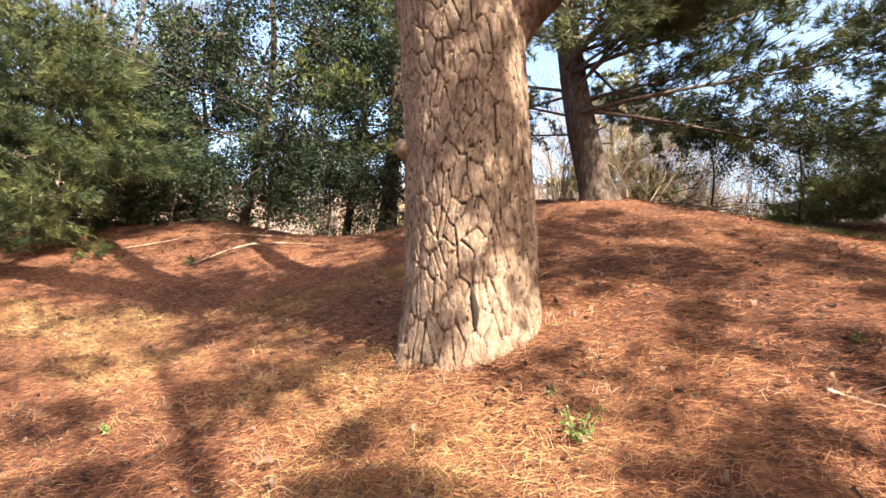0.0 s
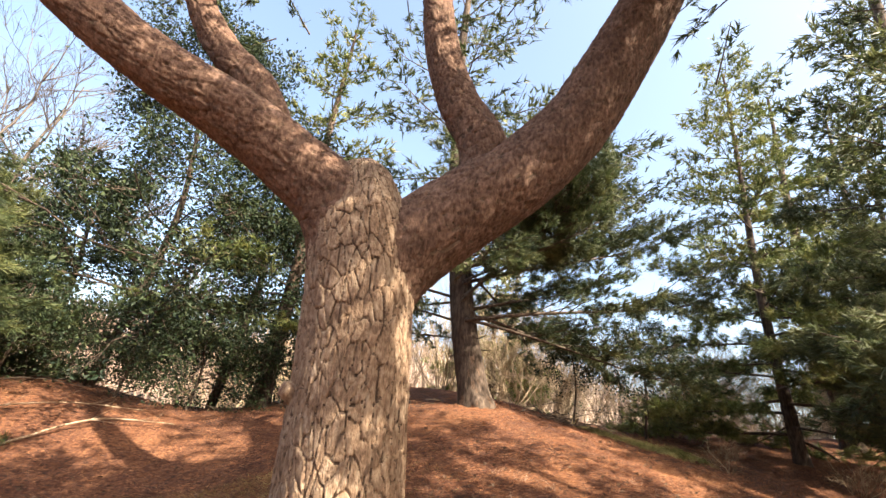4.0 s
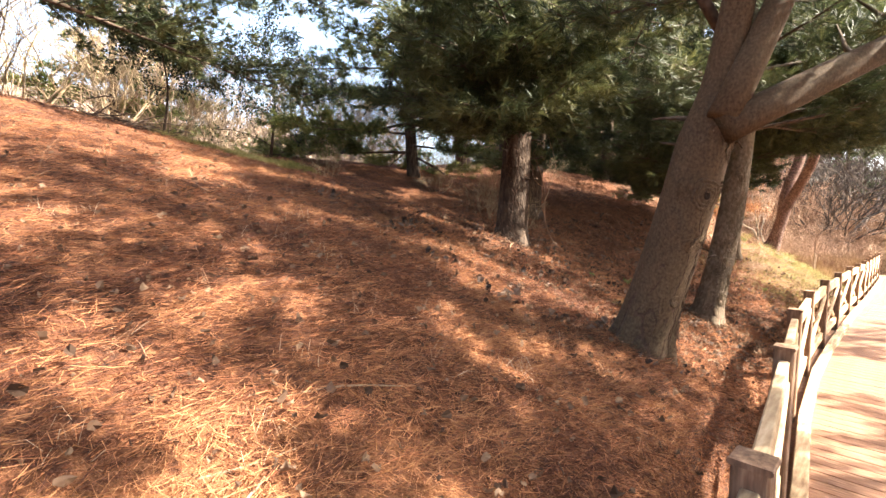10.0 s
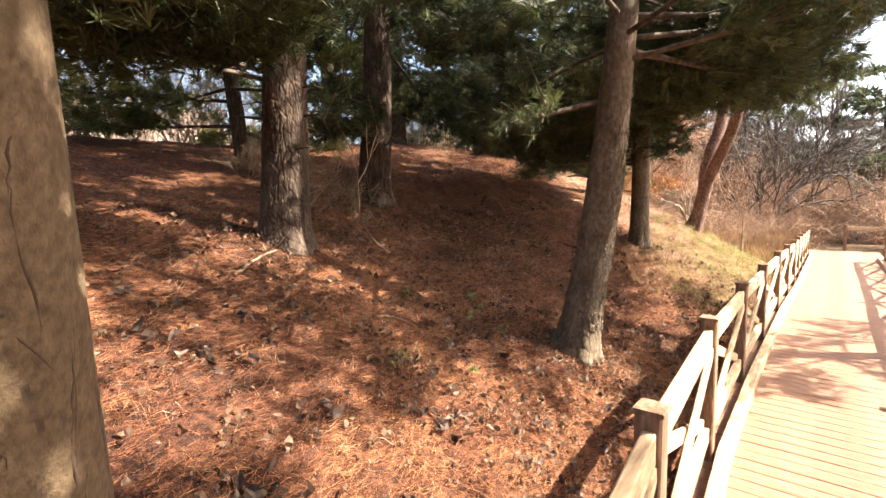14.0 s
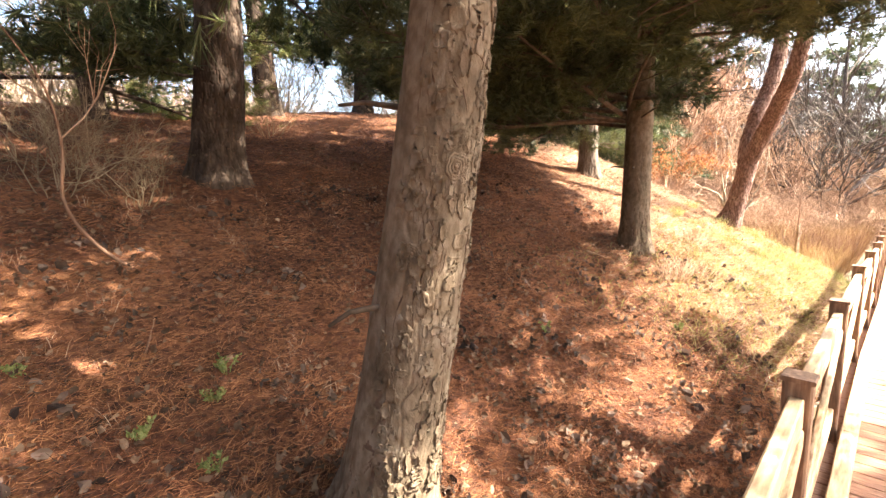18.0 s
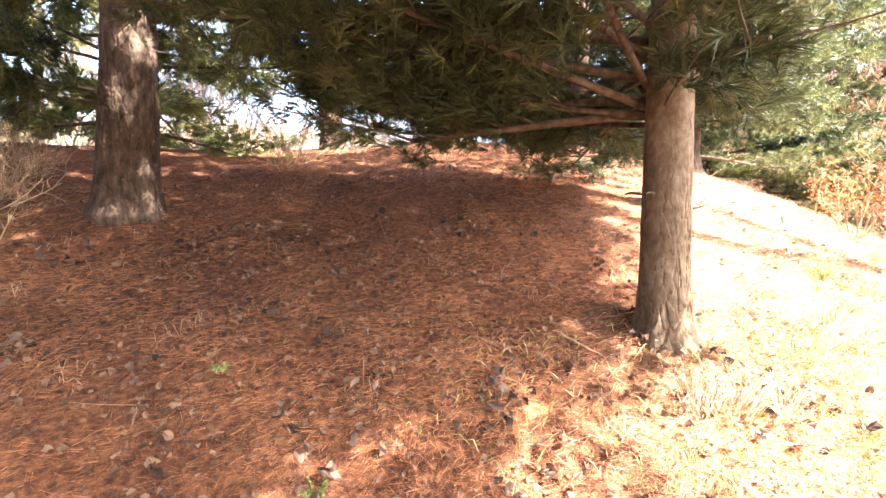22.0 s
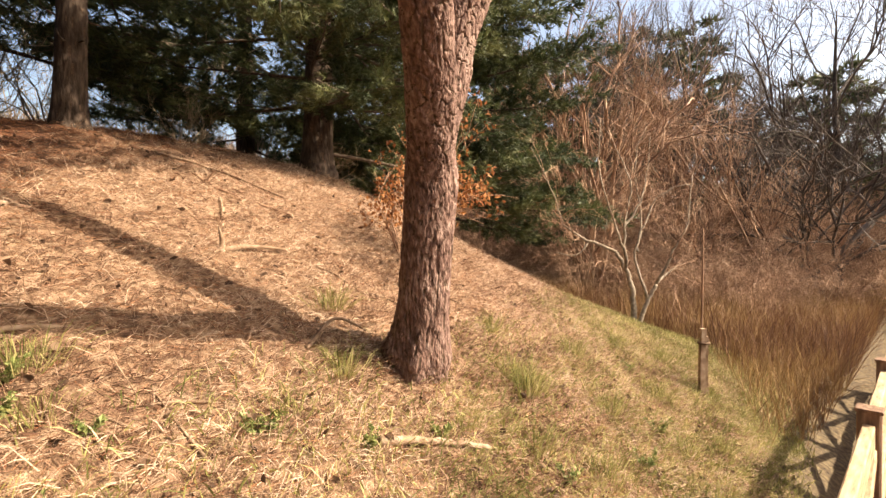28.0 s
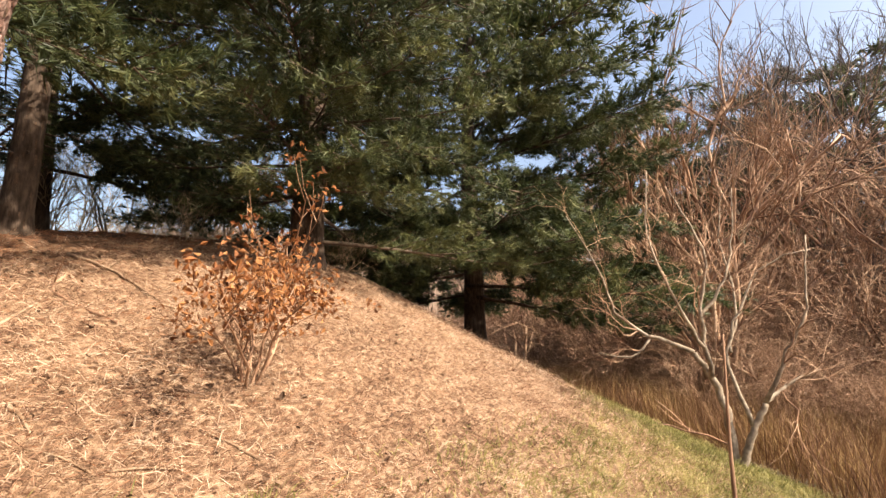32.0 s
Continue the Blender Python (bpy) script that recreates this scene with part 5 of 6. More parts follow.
limbs_of(sapling, [(bent((0, 0, 0), (-0.02, 0, 0.5), (-0.10, 0.02, 0.9), (-0.30, 0.05, 1.3)), 0.085, 0.05), (bent((0.05, -0.03, 0), (0.18, -0.05, 0.4), (0.35, -0.05, 0.75)), 0.07, 0.048)], PALE_BARK, rng, 0)
limbs_of(sapling, [(bent((-0.30, 0.05, 1.3), (-0.75, 0.1, 1.5), (-1.10, 0.3, 1.75), (-1.3, 0.4, 2.3), (-1.7, 0.4, 3.2)), 0.045, 0.010),
                   (bent((-0.15, 0.02, 1.0), (-0.22, -0.1, 1.7), (-0.12, -0.1, 2.5), (-0.45, 0.1, 3.4)), 0.048, 0.010),
                   (bent((0.35, -0.05, 0.75), (0.52, -0.2, 1.2), (0.78, -0.25, 1.8), (0.9, -0.2, 2.6)), 0.042, 0.010),
                   (bent((0.20, -0.05, 0.5), (0.05, 0.1, 1.1), (0.22, 0.2, 1.7), (0.6, 0.3, 2.3), (1.1, 0.3, 2.5)), 0.042, 0.010),
                   (bent((0.35, -0.05, 0.75), (0.65, 0.1, 0.95), (1.0, 0.2, 1.1)), 0.035, 0.014),
                   (bent((-0.22, -0.1, 1.7), (0.15, 0, 2.3), (0.32, 0.1, 3.3)), 0.034, 0.009),
                   (bent((-0.75, 0.1, 1.5), (-1.0, 0.0, 1.25), (-1.4, -0.1, 1.3)), 0.026, 0.009),
                   (bent((-0.2, -0.05, 1.35), (-0.5, -0.3, 1.9), (-0.75, -0.4, 2.7), (-0.7, -0.3, 3.5)), 0.034, 0.009),
                   (bent((0.1, 0.1, 1.3), (0.3, 0.4, 2.0), (0.2, 0.5, 2.9), (0.45, 0.6, 3.6)), 0.032, 0.009)], PALE_BARK, rng, 9, 2)

stake = thing("tree_stake", 20.40, 1.50, ground_z(20.4, 1.5) - 0.15, "two weathered stakes bound round a thin leafless sapling", "stake")
for dx, h in ((-0.035, 0.80), (0.045, 0.72)):
    so = Soup()
    tube(so, *resample([(dx, 0, 0), (dx + 0.01, 0.01, h * 0.5), (dx - 0.3 * dx, 0, h)], [0.033, 0.033, 0.032], 10), 4)
    part("stake_pole", so, PALE_WOOD, stake, smooth=False)
so = Soup()
tube(so, *resample([(0.06, 0.04, 0), (0.03, 0.03, 0.7), (0.02, 0.02, 1.2), (0.08, 0.03, 1.75)], [0.016, 0.013, 0.009, 0.005], 14), 7)
branchy(so, rng, (0.03, 0.02, 1.2), (-0.6, 0.2, 0.4), 0.35, 0.006, 1, (2, 3), 0.6)
part("sapling_stem", so, TWIG, stake)
so = Soup()
tube(so, [(0.055 * math.cos(a), 0.045 * math.sin(a), 0.66) for a in np.linspace(0, 6.28, 15)], np.full(15, 0.012), 6, cap=False)
part("binding", so, DEAD_LEAF, stake, "straw rope binding")

oak = thing("oak_bush", 18.3, 3.42, ground_z(18.3, 3.42) - 0.03, "young oak bush with dry orange-brown leaves still hanging", "shrub")
tips = []
for k in range(9):
    so = Soup()
    a = 0.7 * k
    reach = (0.20, 0.55, 0.45, 0.30, 0.22, 0.35, 0.5, 0.2, 0.55)[k]
    branchy(so, rng, (0.05 * math.cos(a), 0.05 * math.sin(a), 0), unit(np.array([math.cos(a) * reach + 0.1, math.sin(a) * reach, 0.75])), (1.0, 0.78, 0.66, 0.62, 0.5, 0.45, 0.74, 0.6, 0.66)[k], 0.011, 2, (3, 5), 0.7, 0.05, 5, 0.18, tips)
    part("stem", so, TWIG, oak)
p = np.array([t[0] for t in tips if t[0][2] > 0.35 + 0.25 * rng.uniform()])
p = p[rng.uniform(0, 1, len(p)) < 0.62]
p = np.repeat(p, 8, 0) + rng.normal(size=(8 * len(p), 3)) * 0.045
so = Soup()
leaves(so, p, rng.normal(size=p.shape) + np.array([0, 0, -0.6]), 0.05, 0.28, rng, 0.6)
part("foliage", so, ORANGE_LEAF, oak, "dry curled orange leaves", smooth=False)


# ---- fallen wood ----
def stick(name, label, places, r, seed, mat=PALE_WOOD, lift=0.0, twigs=0, arch=0.0):
    rng = np.random.RandomState(seed)
    pts = [(x, y, ground_z(x, y) + r * 0.7 + lift + arch * math.sin(math.pi * k / max(1, len(places) - 1))) for k, (x, y) in enumerate(places)]
    p, rad = resample(pts, np.linspace(r, r * 0.45, len(pts)), 14)
    p = p + rng.normal(size=p.shape) * r * 0.15
    origin = p[0].copy()
    so = Soup()
    tube(so, p - origin, rad * (1 + 0.06 * rng.normal(size=14)), 8)
    for _ in range(twigs):
        i = rng.randint(4, 13)
        branchy(so, rng, p[i] - origin, unit(p[i] - p[i - 1] + rng.normal(size=3) * 0.08 + np.array([0, 0, 0.03])), rng.uniform(0.12, 0.35), rad[i] * 0.5, 0, (1, 2))
    solo(name, so, mat, label, "branch", "fallen branches", at=tuple(origin))


STICKS = [
    ("long fallen bare branch on the slope", [(16.75, 5.6), (17.2, 5.1), (17.64, 4.5)], 0.017, 2), ("forked pale dead branch standing in the litter", [(15.56, 3.83), (15.45, 3.47), (15.43, 3.06)], 0.014, 3),
    ("short pale log of rotten wood in the grass", [(16.72, 1.72), (17.0, 1.66), (17.30, 1.56)], 0.026, 0), ("pale stick in the trunk's shadow", [(15.45, 2.60), (15.6, 2.6), (15.9, 2.55)], 0.015, 1),
    ("pale upright broken stick in the grass", [(15.04, 1.98), (15.02, 1.86), (15.01, 1.72)], 0.009, 0), ("curved pale stick at the red pine's foot", [(16.68, 2.30), (16.9, 2.38), (17.1, 2.36)], 0.012, 0),
    ("fallen twiggy branch at a pine's foot", [(7.0, 2.98), (7.3, 3.22), (7.56, 3.36)], 0.014, 4), ("dark fallen stick in the needle litter", [(7.72, 2.29), (7.85, 2.22), (7.97, 2.10)], 0.012, 1),
    ("thin pale twig on the needles", [(2.97, 0.88), (3.2, 0.86), (3.52, 0.79)], 0.006, 1), ("thin pale twig on the needles", [(2.84, 0.64), (2.76, 0.60), (2.70, 0.56)], 0.005, 0),
    ("thin pale twig on the needles", [(2.70, 0.72), (2.82, 0.70), (2.95, 0.68)], 0.005, 0), ("bent grey branch lying on the sunny slope", [(16.9, 4.9), (16.96, 4.45), (17.43, 4.01)], 0.018, 3),
    ("pale stick on the sunny slope", [(16.80, 3.86), (16.86, 4.05), (16.91, 4.25)], 0.015, 0), ("short stick in the grass", [(17.16, 3.06), (17.25, 2.96), (17.31, 2.87)], 0.012, 0),
    ("broken pale branch in the litter", [(1.52, 1.86), (1.57, 1.82), (1.68, 1.72)], 0.012, 2), ("leafless stalk fallen in dry grass", [(1.85, 1.50), (1.88, 1.35), (1.94, 1.15)], 0.006, 1),
    ("strip of pale bark on the needles", [(1.97, 1.03), (2.02, 0.95), (2.09, 0.86)], 0.012, 0), ("dead twig by the grey pine", [(12.95, 2.36), (13.1, 2.4), (13.27, 2.31)], 0.010, 2),
    ("dead twig by the grey pine", [(12.80, 2.38), (12.86, 2.25), (12.92, 2.1)], 0.010, 0), ("fallen dead bough below the bushy pine", [(-4.5, 6.5), (-3.5, 7.2), (-2.6, 7.9)], 0.013, 12),
    ("fallen dead bough below the evergreens", [(-3.4, 6.2), (-2.8, 6.9), (-2.0, 7.4)], 0.016, 5)]
for k, (label, places, r, tw) in enumerate(STICKS):
    stick("fallen_branch", label, places, r, 200 + k, twigs=tw, arch=0.10 if "forked" in label or "curved" in label or "bough" in label else 0.0, mat=TWIG if "dark" in label or "grey" in label else PALE_WOOD)
rng = np.random.RandomState(21)
for k in range(26):
    x, y = rng.uniform(14.2, 18.8), rng.uniform(1.0, 4.6)
    a, L = rng.uniform(0, 3.14), rng.uniform(0.1, 0.4)
    stick("fallen_branch", "small dry twig in the grass", [(x, y), (x + L * math.cos(a) / 2, y + L * math.sin(a) / 2), (x + L * math.cos(a), y + L * math.sin(a))], rng.uniform(0.005, 0.011), 300 + k, twigs=rng.randint(0, 2))
for k in range(26):
    x, y = rng.uniform(-2.5, 13), rng.uniform(1.0, 4.2)
    a, L = rng.uniform(0, 3.14), rng.uniform(0.1, 0.35)
    stick("fallen_branch", "small dry twig in the needle litter", [(x, y), (x + L * math.cos(a) / 2, y + L * math.sin(a) / 2), (x + L * math.cos(a), y + L * math.sin(a))], rng.uniform(0.004, 0.009), 340 + k, mat=TWIG, twigs=rng.randint(0, 2))

root = thing("root_stump", 16.60, 3.32, ground_z(16.6, 3.32) - 0.03, "small splintered dead root stump on the slope", "stump")
so = Soup()
for a, L in ((0.3, 0.10), (2.2, 0.14), (4.0, 0.12)):
    tube(so, *resample([(0.02 * math.cos(a), 0.02 * math.sin(a), 0), (0.01, 0, 0.06), (0.015 * math.cos(a), 0.015 * math.sin(a), 0.05 + L)], [0.032, 0.02, 0.004], 8), 7)
tube(so, *resample([(0, 0, 0.03), (0.18, -0.02, 0.05), (0.42, -0.06, 0.03)], [0.022, 0.018, 0.009], 10), 7)
part("splinter", so, PALE_WOOD, root)

# curved bare sapling in the litter
curved = thing("bare_sapling", 9.02, 3.45, ground_z(9.02, 3.45) - 0.02, "thin curved leafless sapling in the needle litter", "sapling")
so = Soup()
tube(so, *resample([(0, 0, 0), (-0.17, 0.08, 0.16), (-0.30, 0.15, 0.42), (-0.28, 0.2, 0.75), (-0.34, 0.2, 1.1), (-0.55, 0.25, 1.5)], [0.013, 0.012, 0.011, 0.009, 0.007, 0.004], 20), 7)
branchy(so, np.random.RandomState(5), (-0.28, 0.2, 0.8), (0.8, 0.2, 0.5), 0.7, 0.006, 2, (3, 4), 0.7, 0.1)
branchy(so, np.random.RandomState(6), (-0.32, 0.2, 1.0), (-0.7, 0.3, 0.5), 0.6, 0.005, 2, (3, 4), 0.7, 0.1)
part("stem", so, TWIG, curved)

# brush pile at the crest
for k, (x, y) in enumerate(((1.0, 7.1), (0.4, 7.3), (3.6, 6.9))):
    heap = thing("brush_pile", x, y, ground_z(x, y) - 0.02, "low pile of dead twigs and needles at the mound crest", "brush pile")
    so = Soup()
    r2 = np.random.RandomState(400 + k)
    for _ in range(90):
        a = r2.uniform(0, 6.28)
        c = np.array([r2.normal() * 0.40, r2.normal() * 0.22, abs(r2.normal()) * 0.08])
        e = np.array([math.cos(a), math.sin(a), r2.normal() * 0.25]) * r2.uniform(0.08, 0.26)
        tube(so, [c - e, c + r2.normal(size=3) * 0.03, c + e], [0.006, 0.008, 0.003], 5, cap=False)
    tagged(part("brush", so, LIMB_BARK, heap), kind="stuff")


# ---- small plants ----
def weed(x, y, label, seed, h=0.16, n=9, mat=WEED, leaf=0.024):
    rng = np.random.RandomState(seed)
    ob = thing("weed", x, y, ground_z(x, y) - 0.01, label, "plant", "green weeds")
    lf = Soup()
    for _ in range(n):
        a = rng.uniform(0, 6.28)
        d = unit(np.array([math.cos(a) * 0.7, math.sin(a) * 0.7, 1.0]))
        tip = d * h * rng.uniform(0.5, 1.1)
        st = Soup()
        tube(st, [(0.02 * d[0], 0.02 * d[1], 0), tip * 0.5 + rng.normal(size=3) * 0.006, tip], [0.0028, 0.0022, 0.0012], 4, cap=False)
        part("stem", st, WEED, ob)
        s = rng.uniform(0.25, 1, (12, 1))
        leaves(lf, tip * s, rng.normal(size=(12, 3)) + np.array([0, 0, 0.5]), leaf, 0.3, rng)
    part("foliage", lf, mat, ob, smooth=False)


WEEDS = [(0.53, 1.78, 0.2), (9.16, 2.42, 0.15), (9.04, 2.27, 0.13), (8.71, 2.16, 0.16), (1.58, 1.46, 0.15), (15.52, 2.36, 0.2), (15.11, 1.95, 0.16), (15.5, 1.61, 0.2), (16.23, 1.88, 0.13),
         (15.5, 2.2, 0.14), (15.73, 2.05, 0.12), (11.25, 1.86, 0.13), (0.49, 2.08, 0.05), (1.92, 2.15, 0.1), (8.4, 2.6, 0.1), (8.9, 1.9, 0.12), (-1.8, 2.6, 0.08), (10.9, 2.7, 0.09),
         (17.6, 1.3, 0.18), (18.3, 1.2, 0.2), (18.9, 1.35, 0.2), (16.9, 1.1, 0.16), (13.9, 1.1, 0.14), (14.7, 0.9, 0.16), (19.6, 1.9, 0.16), (12.4, 1.3, 0.1), (7.9, 1.5, 0.1)]
for k, (x, y, h) in enumerate(WEEDS):
    weed(x, y, "small green weed growing through the litter", 500 + k, 0.75 * h, 4 + int(30 * h))


def grass_clump(x, y, label, seed, n, h, mat):
    rng = np.random.RandomState(seed)
    ob = thing("grass_clump", x, y, ground_z(x, y), label, "grass", "grass clumps")
    so = Soup()
    p = np.stack([rng.normal(size=n) * 0.05, rng.normal(size=n) * 0.05, np.full(n, -0.01)], -1)
    blades(so, p, p * np.array([6, 6, 0]) + rng.normal(size=(n, 3)) * 0.22 + np.array([0, 0, 1.0]), h * rng.uniform(0.5, 1.2, n), rng.uniform(0.0025, 0.005, n), rng.uniform(0.1, 0.45, n), rng)
    part("grass_tuft", so, mat, ob, smooth=False)


CLUMPS = [(1.96, 1.12), (1.77, 1.05), (17.02, 2.65), (18.04, 1.88), (16.77, 2.13), (17.94, 1.82), (16.68, 1.24), (18.3, 2.4), (18.56, 1.56), (18.0, 2.0), (7.46, 1.76), (17.6, 1.5), (19.0, 2.1), (19.5, 1.6), (18.9, 1.2), (16.2, 1.2), (17.2, 1.05), (15.2, 1.3), (20.0, 2.2), (20.6, 2.0), (21.0, 1.3)]
for k, (x, y) in enumerate(CLUMPS):
    grass_clump(x, y, "arching clump of yellow-green grass", 600 + k, 150 if x > 13 else 70, 0.22 if x > 13 else 0.15, GREEN_GRASS)

rng = np.random.RandomState(36)
for k in range(26):
    x, y = rng.uniform(14.6, 18.6), rng.uniform(0.7, 2.3)
    grass_clump(x, y, "small clump of yellow-green grass in the dry grass", 680 + k, 80, rng.uniform(0.09, 0.18), GREEN_GRASS)
for k in range(12):
    x, y = rng.uniform(14.4, 17.6), rng.uniform(0.8, 2.6)
    weed(x, y, "low green weed in the dry grass", 720 + k, rng.uniform(0.07, 0.13), 7)
for k, (x, y) in enumerate(((13.40, 1.63), (13.13, 1.67), (13.28, 1.60), (13.52, 1.52), (14.76, 1.90))):
    grass_clump(x, y, "drooping clump of pale bleached grass", 650 + k, 130, 0.26, DRY_GRASS)
for k, (x, y) in enumerate(((15.86, 1.34), (15.63, 1.68), (16.81, 1.27), (15.57, 2.41), (16.3, 1.05), (17.9, 1.25), (18.6, 0.9), (19.4, 1.1))):
    grass_clump(x, y, "arching clump of yellow-green grass", 660 + k, 150, 0.22, GREEN_GRASS)


# ---- ground cover ----
def grassy(x, y):
    """How far the needle litter has given way to dry grass."""
    return smooth(12.6, 15.0, x - 0.75 * y + 1.5 + 0.9 * wave(x * 1.3, y * 1.3, 12))


rng = np.random.RandomState(30)
near = lambda x, y: np.exp(-np.clip(y - 1.0, 0, 9) / 2.6) * (y > edge(x) + 0.05)
p = scatter(2300000, -6, 19, -0.35, 9, rng, lambda x, y: near(x, y) * (1 - 0.8 * grassy(x, y)))
n = len(p)
lie = 2.2 * wave(p[:, 0] * 2.6, p[:, 1] * 2.6, 13) + rng.normal(size=n) * 1.1
lift = np.abs(rng.normal(size=n)) * 0.42
p[:, 2] += rng.uniform(0.0, 0.03, n)
so = Soup()
needle_tufts(so, p, np.stack([np.cos(lie), np.sin(lie), lift], -1), 1, 0.098, 0.0027, rng, 0.14)
solo("needle_litter", so, STRAW, "thick litter of fallen orange-brown pine needles", "litter", kind="stuff", smooth=False)

rng = np.random.RandomState(31)
p = scatter(430000, 11.5, 23, 0.32, 7, rng, lambda x, y: np.exp(-np.clip(y - 1.5, 0, 9) / 3.0) * grassy(x, y) * smooth(-0.05, 0.2, land(x, y, False)))
n = len(p)
so = Soup()
blades(so, p, rng.normal(size=(n, 3)) * np.array([0.9, 0.9, 0.25]) + np.array([-0.1, -0.35, 0.45]), rng.uniform(0.05, 0.15, n), rng.uniform(0.0018, 0.0046, n), rng.uniform(0.0, 0.3, n), rng)
solo("dry_grass", so, DRY_GRASS, "matted pale dry grass on the sunny slope", "grass", kind="stuff", smooth=False)

rng = np.random.RandomState(37)
p = scatter(150000, -5.0, 1.4, 0.4, 5.0, rng, lambda x, y: smooth(-0.3, 0.5, wave(x * 1.6, y * 1.6, 21)) * smooth(1.4, -0.4, x))
n = len(p)
so = Soup()
blades(so, p, rng.normal(size=(n, 3)) * np.array([0.9, 0.9, 0.3]) + np.array([0.0, -0.2, 0.5]), rng.uniform(0.04, 0.11, n), rng.uniform(0.0014, 0.0028, n), rng.uniform(0.0, 0.3, n), rng)
solo("golden_grass", so, GOLD_GRASS, "short golden dry grass growing through the needle litter", "grass", kind="stuff", smooth=False)

rng = np.random.RandomState(32)
wet = lambda x, y: smooth(1.25, 0.35, land(x, y, False) - 0.25 * wave(x * 1.5, y * 1.5, 15)) * smooth(11.5, 15.5, x) * smooth(-0.15, 0.05, land(x, y, False)) * (0.5 + 0.5 * smooth(0.0, 0.5, wave(x * 2, y * 2, 17)))
p = scatter(420000, 11.5, 24, 0.32, 6, rng, wet)
p = np.concatenate([p, scatter(16000, 4.2, 6.6, 6.6, 8.2, rng, lambda x, y: np.exp(-((y - 7.35 + 0.1 * (x - 5.4)) / 0.32) ** 2))])
n = len(p)
so = Soup()
blades(so, p, rng.normal(size=(n, 3)) * np.array([0.6, 0.6, 0.2]) + np.array([0, 0, 0.9]), rng.uniform(0.05, 0.15, n), rng.uniform(0.003, 0.007, n), rng.uniform(0.05, 0.4, n), rng)
solo("green_grass", so, GREEN_GRASS, "yellow-green grass along the foot of the slope", "grass", kind="stuff", smooth=False)

rng = np.random.RandomState(33)
p = scatter(230000, -5, 20, -0.3, 6, rng, lambda x, y: (y > edge(x) + 0.05) * (0.05 + 0.09 * smooth(5, 8, x) * smooth(14, 12.5, x)) * np.exp(-np.clip(y - 1, 0, 9) / 2.5) + (y > edge(x) + 0.05) * 0.42 * smooth(0.0, 0.5, wave(x * 1.2, y * 1.2, 18)) * smooth(5, 8, x) * smooth(14, 12.5, x) * np.exp(-np.clip(y - 1, 0, 9) / 2.0))
n = len(p)
p[:, 2] += rng.uniform(0.012, 0.055, n)
so = Soup()
curled(so, p, rng.normal(size=(n, 3)) * np.array([1, 1, 0.5]), 0.044, rng)
solo("dead_leaves", so, DEAD_LEAF, "scattered curled brown dead leaves", "leaves", kind="stuff", smooth=False)

rng = np.random.RandomState(34)
c = scatter(300, -4, 13, 0.6, 4.5, rng)
k = 16
p = np.repeat(c, k, 0) + rng.normal(size=(len(c) * k, 3)) * np.array([0.04, 0.04, 0])
p[:, 2] = land(p[:, 0], p[:, 1])
n = len(p)
so = Soup()
blades(so, p, rng.normal(size=(n, 3)) * 0.45 + np.array([0, 0, 0.8]), rng.uniform(0.06, 0.15, n), rng.uniform(0.0014, 0.0026, n), rng.uniform(0.1, 0.5, n), rng)
solo("straw_tufts", so, DRY_GRASS, "thin dry grass tufts standing in the needle litter", "grass", kind="stuff", smooth=False)

rng = np.random.RandomState(35)
c = scatter(1300, 4.5, 14.5, 0.5, 5.5, rng, lambda x, y: np.exp(-np.clip(y - 1, 0, 9) / 3.5) * (y > edge(x) + 0.1))
k = 26
p = np.repeat(c, k, 0) + rng.normal(size=(len(c) * k, 3)) * np.array([0.055, 0.055, 0]) * rng.uniform(0.4, 1.3, (len(c) * k, 1))
p[:, 2] = land(p[:, 0], p[:, 1])
so = Soup()
needle_tufts(so, p, rng.normal(size=p.shape) * np.array([0.8, 0.8, 0.25]) + np.array([0, 0, 0.8]), 3, 0.085, 0.004, rng)
solo("litter_clumps", so, DARK_LITTER, "dark tangled clumps of old needles in the litter", "litter", kind="stuff", smooth=False)
c = scatter(260, 5.0, 14.0, 0.5, 4.5, rng, lambda x, y: np.exp(-np.clip(y - 1, 0, 9) / 3.0) * (y > edge(x) + 0.1))
k = 9
p = np.repeat(c, k, 0) + rng.normal(size=(len(c) * k, 3)) * np.array([0.07, 0.07, 0])
p[:, 2] = land(p[:, 0], p[:, 1]) + rng.uniform(0.005, 0.05, len(p))
so = Soup()
curled(so, p, rng.normal(size=p.shape) * np.array([1, 1, 0.8]), 0.065, rng)
solo("leaf_heaps", so, OLD_LEAF, "small heaps of curled dark brown leaves on the litter", "leaves", kind="stuff", smooth=False)

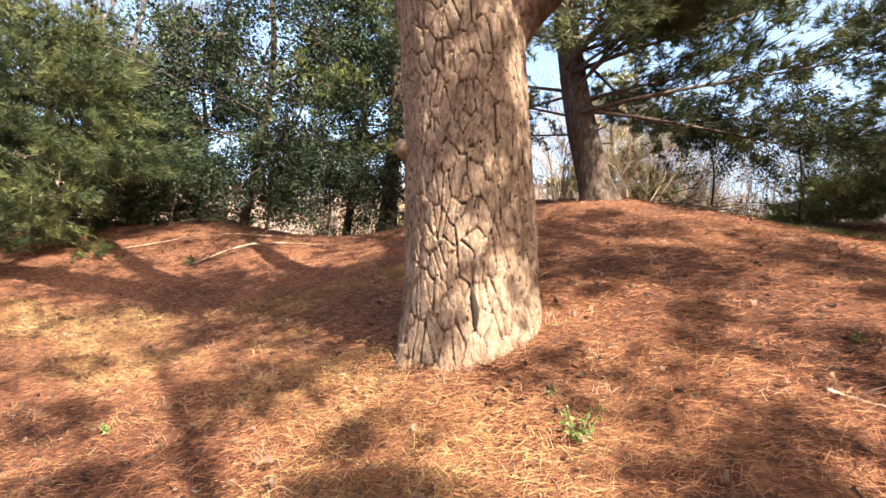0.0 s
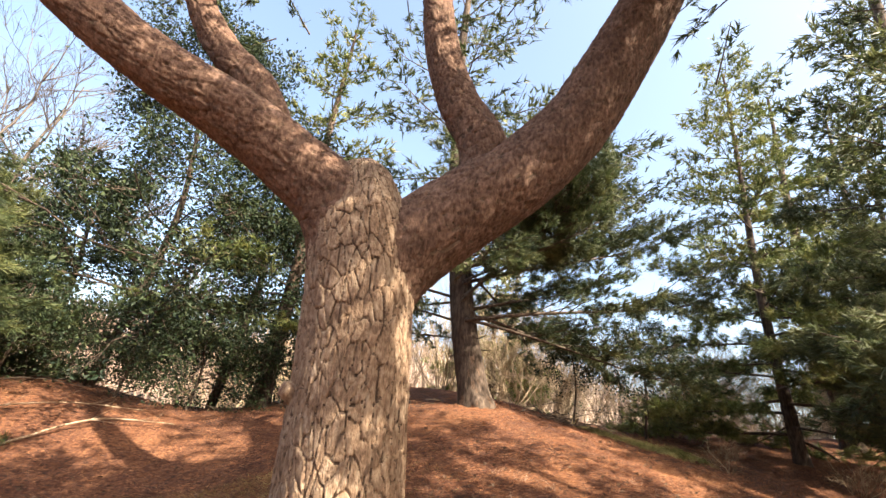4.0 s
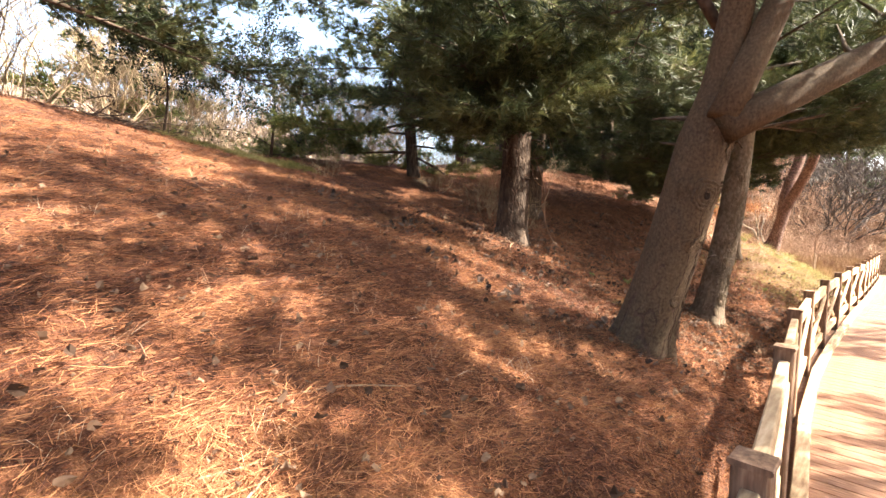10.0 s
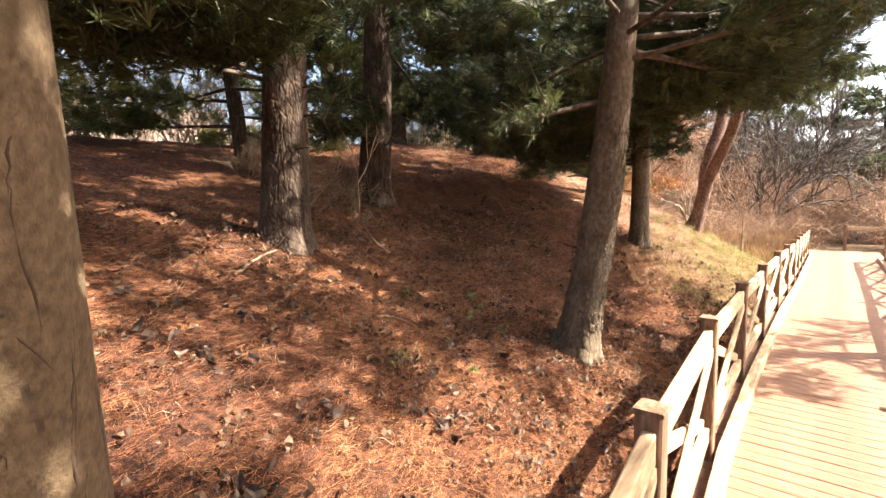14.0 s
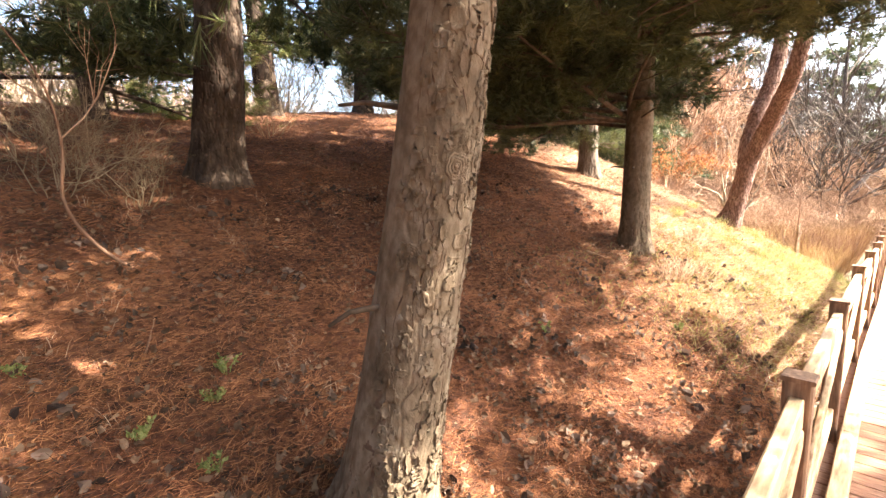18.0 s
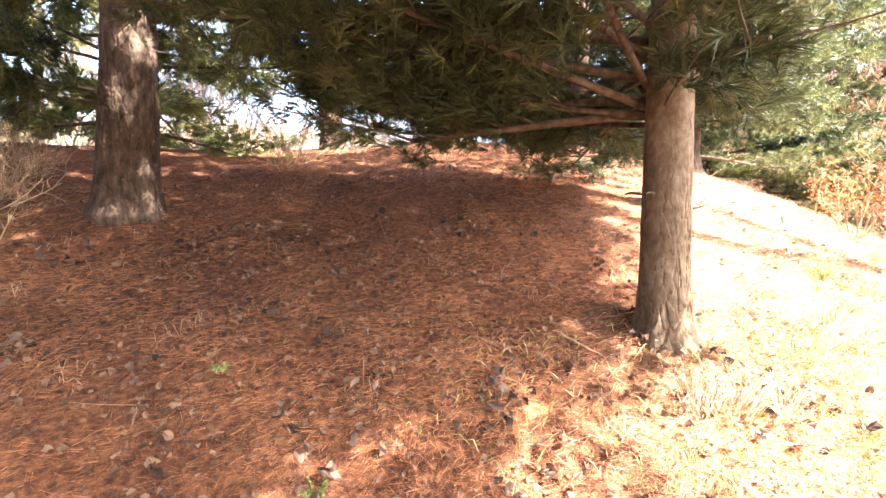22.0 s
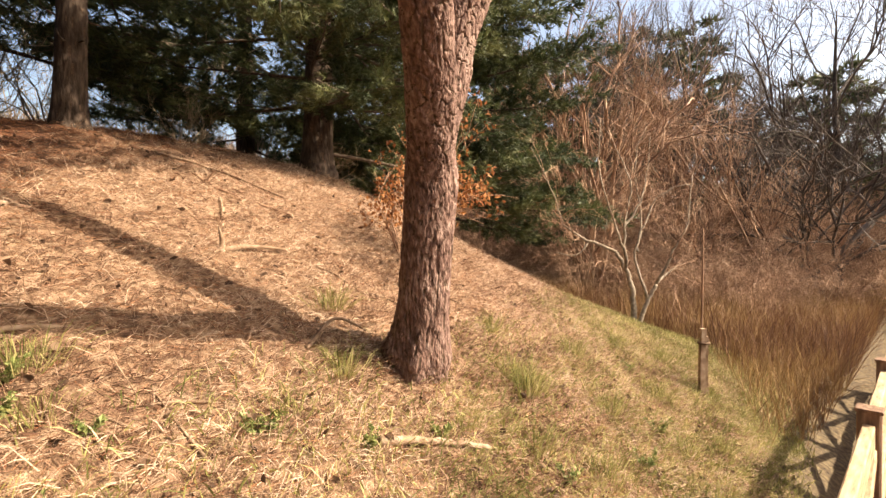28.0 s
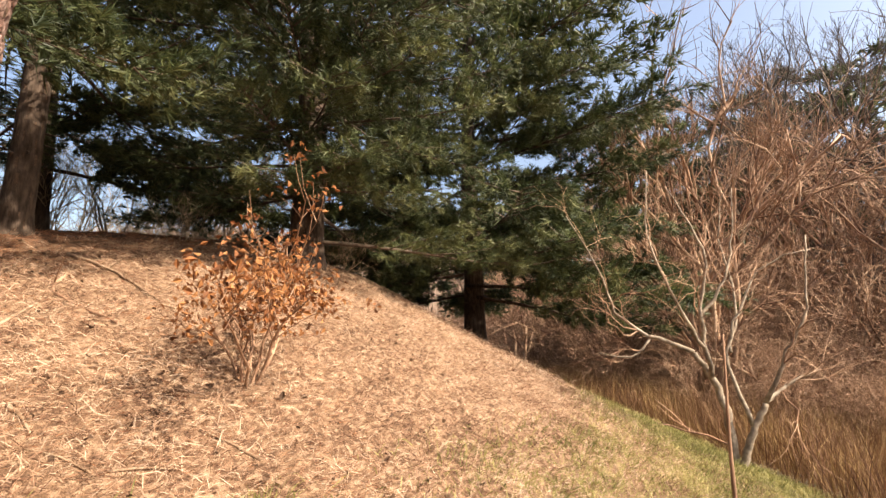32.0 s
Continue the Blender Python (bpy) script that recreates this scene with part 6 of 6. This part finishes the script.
# scars and flakes
KNOTTED, FLAKED, STRAIGHT = "smooth grey-brown", "slanting smooth", "straight grey"
scar(KNOTTED, "large ringed branch scar with a dark hollow", 1.765, radians(-128), 0.084, True)
scar(KNOTTED, "small ringed branch scar", 1.465, radians(-126), 0.040, False)
scar(KNOTTED, "small ringed branch scar", 1.12, radians(-122), 0.032, False)
scar(KNOTTED, "small ringed branch scar", 2.12, radians(-150), 0.030, False)
scar(FLAKED, "small ringed branch scar", 1.70, radians(-108), 0.042, False)
scar(FLAKED, "small ringed branch scar", 1.42, radians(-150), 0.032, False)
flakes(KNOTTED, 10, 1.72, 1.85, 701, 0.018, -3.3, -2.75)
flakes(KNOTTED, 8, 1.70, 1.86, 704, 0.016, -1.75, -1.2)
flakes(KNOTTED, 26, 2.0, 2.3, 705, 0.026, -2.2, -0.6)
flakes(KNOTTED, 12, 1.46, 1.54, 706, 0.014, -2.6, -1.2)
flakes(FLAKED, 150, 0.55, 1.6, 702, 0.022, -3.1, -0.2, FLAKY_BARK)
flakes(FLAKED, 70, 1.58, 1.80, 707, 0.02, -3.1, -0.2, FLAKY_BARK)
flakes(FLAKED, 80, 1.8, 2.3, 708, 0.026, -2.9, -0.2, FLAKY_BARK)


def fissures(label_of_tree, n, zlo, zhi, seed, long=0.5, a0=-3.0, a1=-0.1, thick=0.0032, mat=CRACK_SHADE):
    """Long narrow cracks that wander up a smooth trunk, some with a short side crack."""
    rng = np.random.RandomState(seed)
    for _ in range(n):
        z, a, L = rng.uniform(zlo, zhi), rng.uniform(a0, a1), long * rng.uniform(0.25, 1.2)
        k = max(6, int(L / 0.02))
        drift = np.cumsum(rng.normal(size=k)) * 0.028 + np.linspace(0, rng.normal() * 0.25, k)
        pts = []
        for f, da in zip(np.linspace(0, 1, k), drift):
            tree, c, out, r, skin = trunk_at(label_of_tree, min(z + f * L, zhi + 0.25), 0)
            rr = float(skin(np.array(a + da), np.array(0.0))) - thick * 0.35
            pts.append((c[0] + math.cos(a + da) * rr, c[1] + math.sin(a + da) * rr, c[2]))
        # half-sunk tube, nothing is cut: the crack's shade is its dark colour
        so = Soup()
        tube(so, pts, thick * np.sin(np.linspace(0.25, 2.9, k)) * rng.uniform(0.5, 1.2, k), 5, cap=False)
        part("bark_fissure", so, mat, tree)


fissures(FLAKED, 46, 0.55, 2.3, 721, 0.45)
fissures(FLAKED, 40, 0.6, 2.2, 722, 0.10, thick=0.0042)
fissures(KNOTTED, 26, 0.7, 1.45, 723, 0.4, -2.6, -0.6)
fissures(KNOTTED, 12, 1.3, 2.1, 724, 0.18, -2.8, -0.6, thick=0.0024)
fissures(STRAIGHT, 30, 1.15, 2.2, 725, 0.3, thick=0.0026)
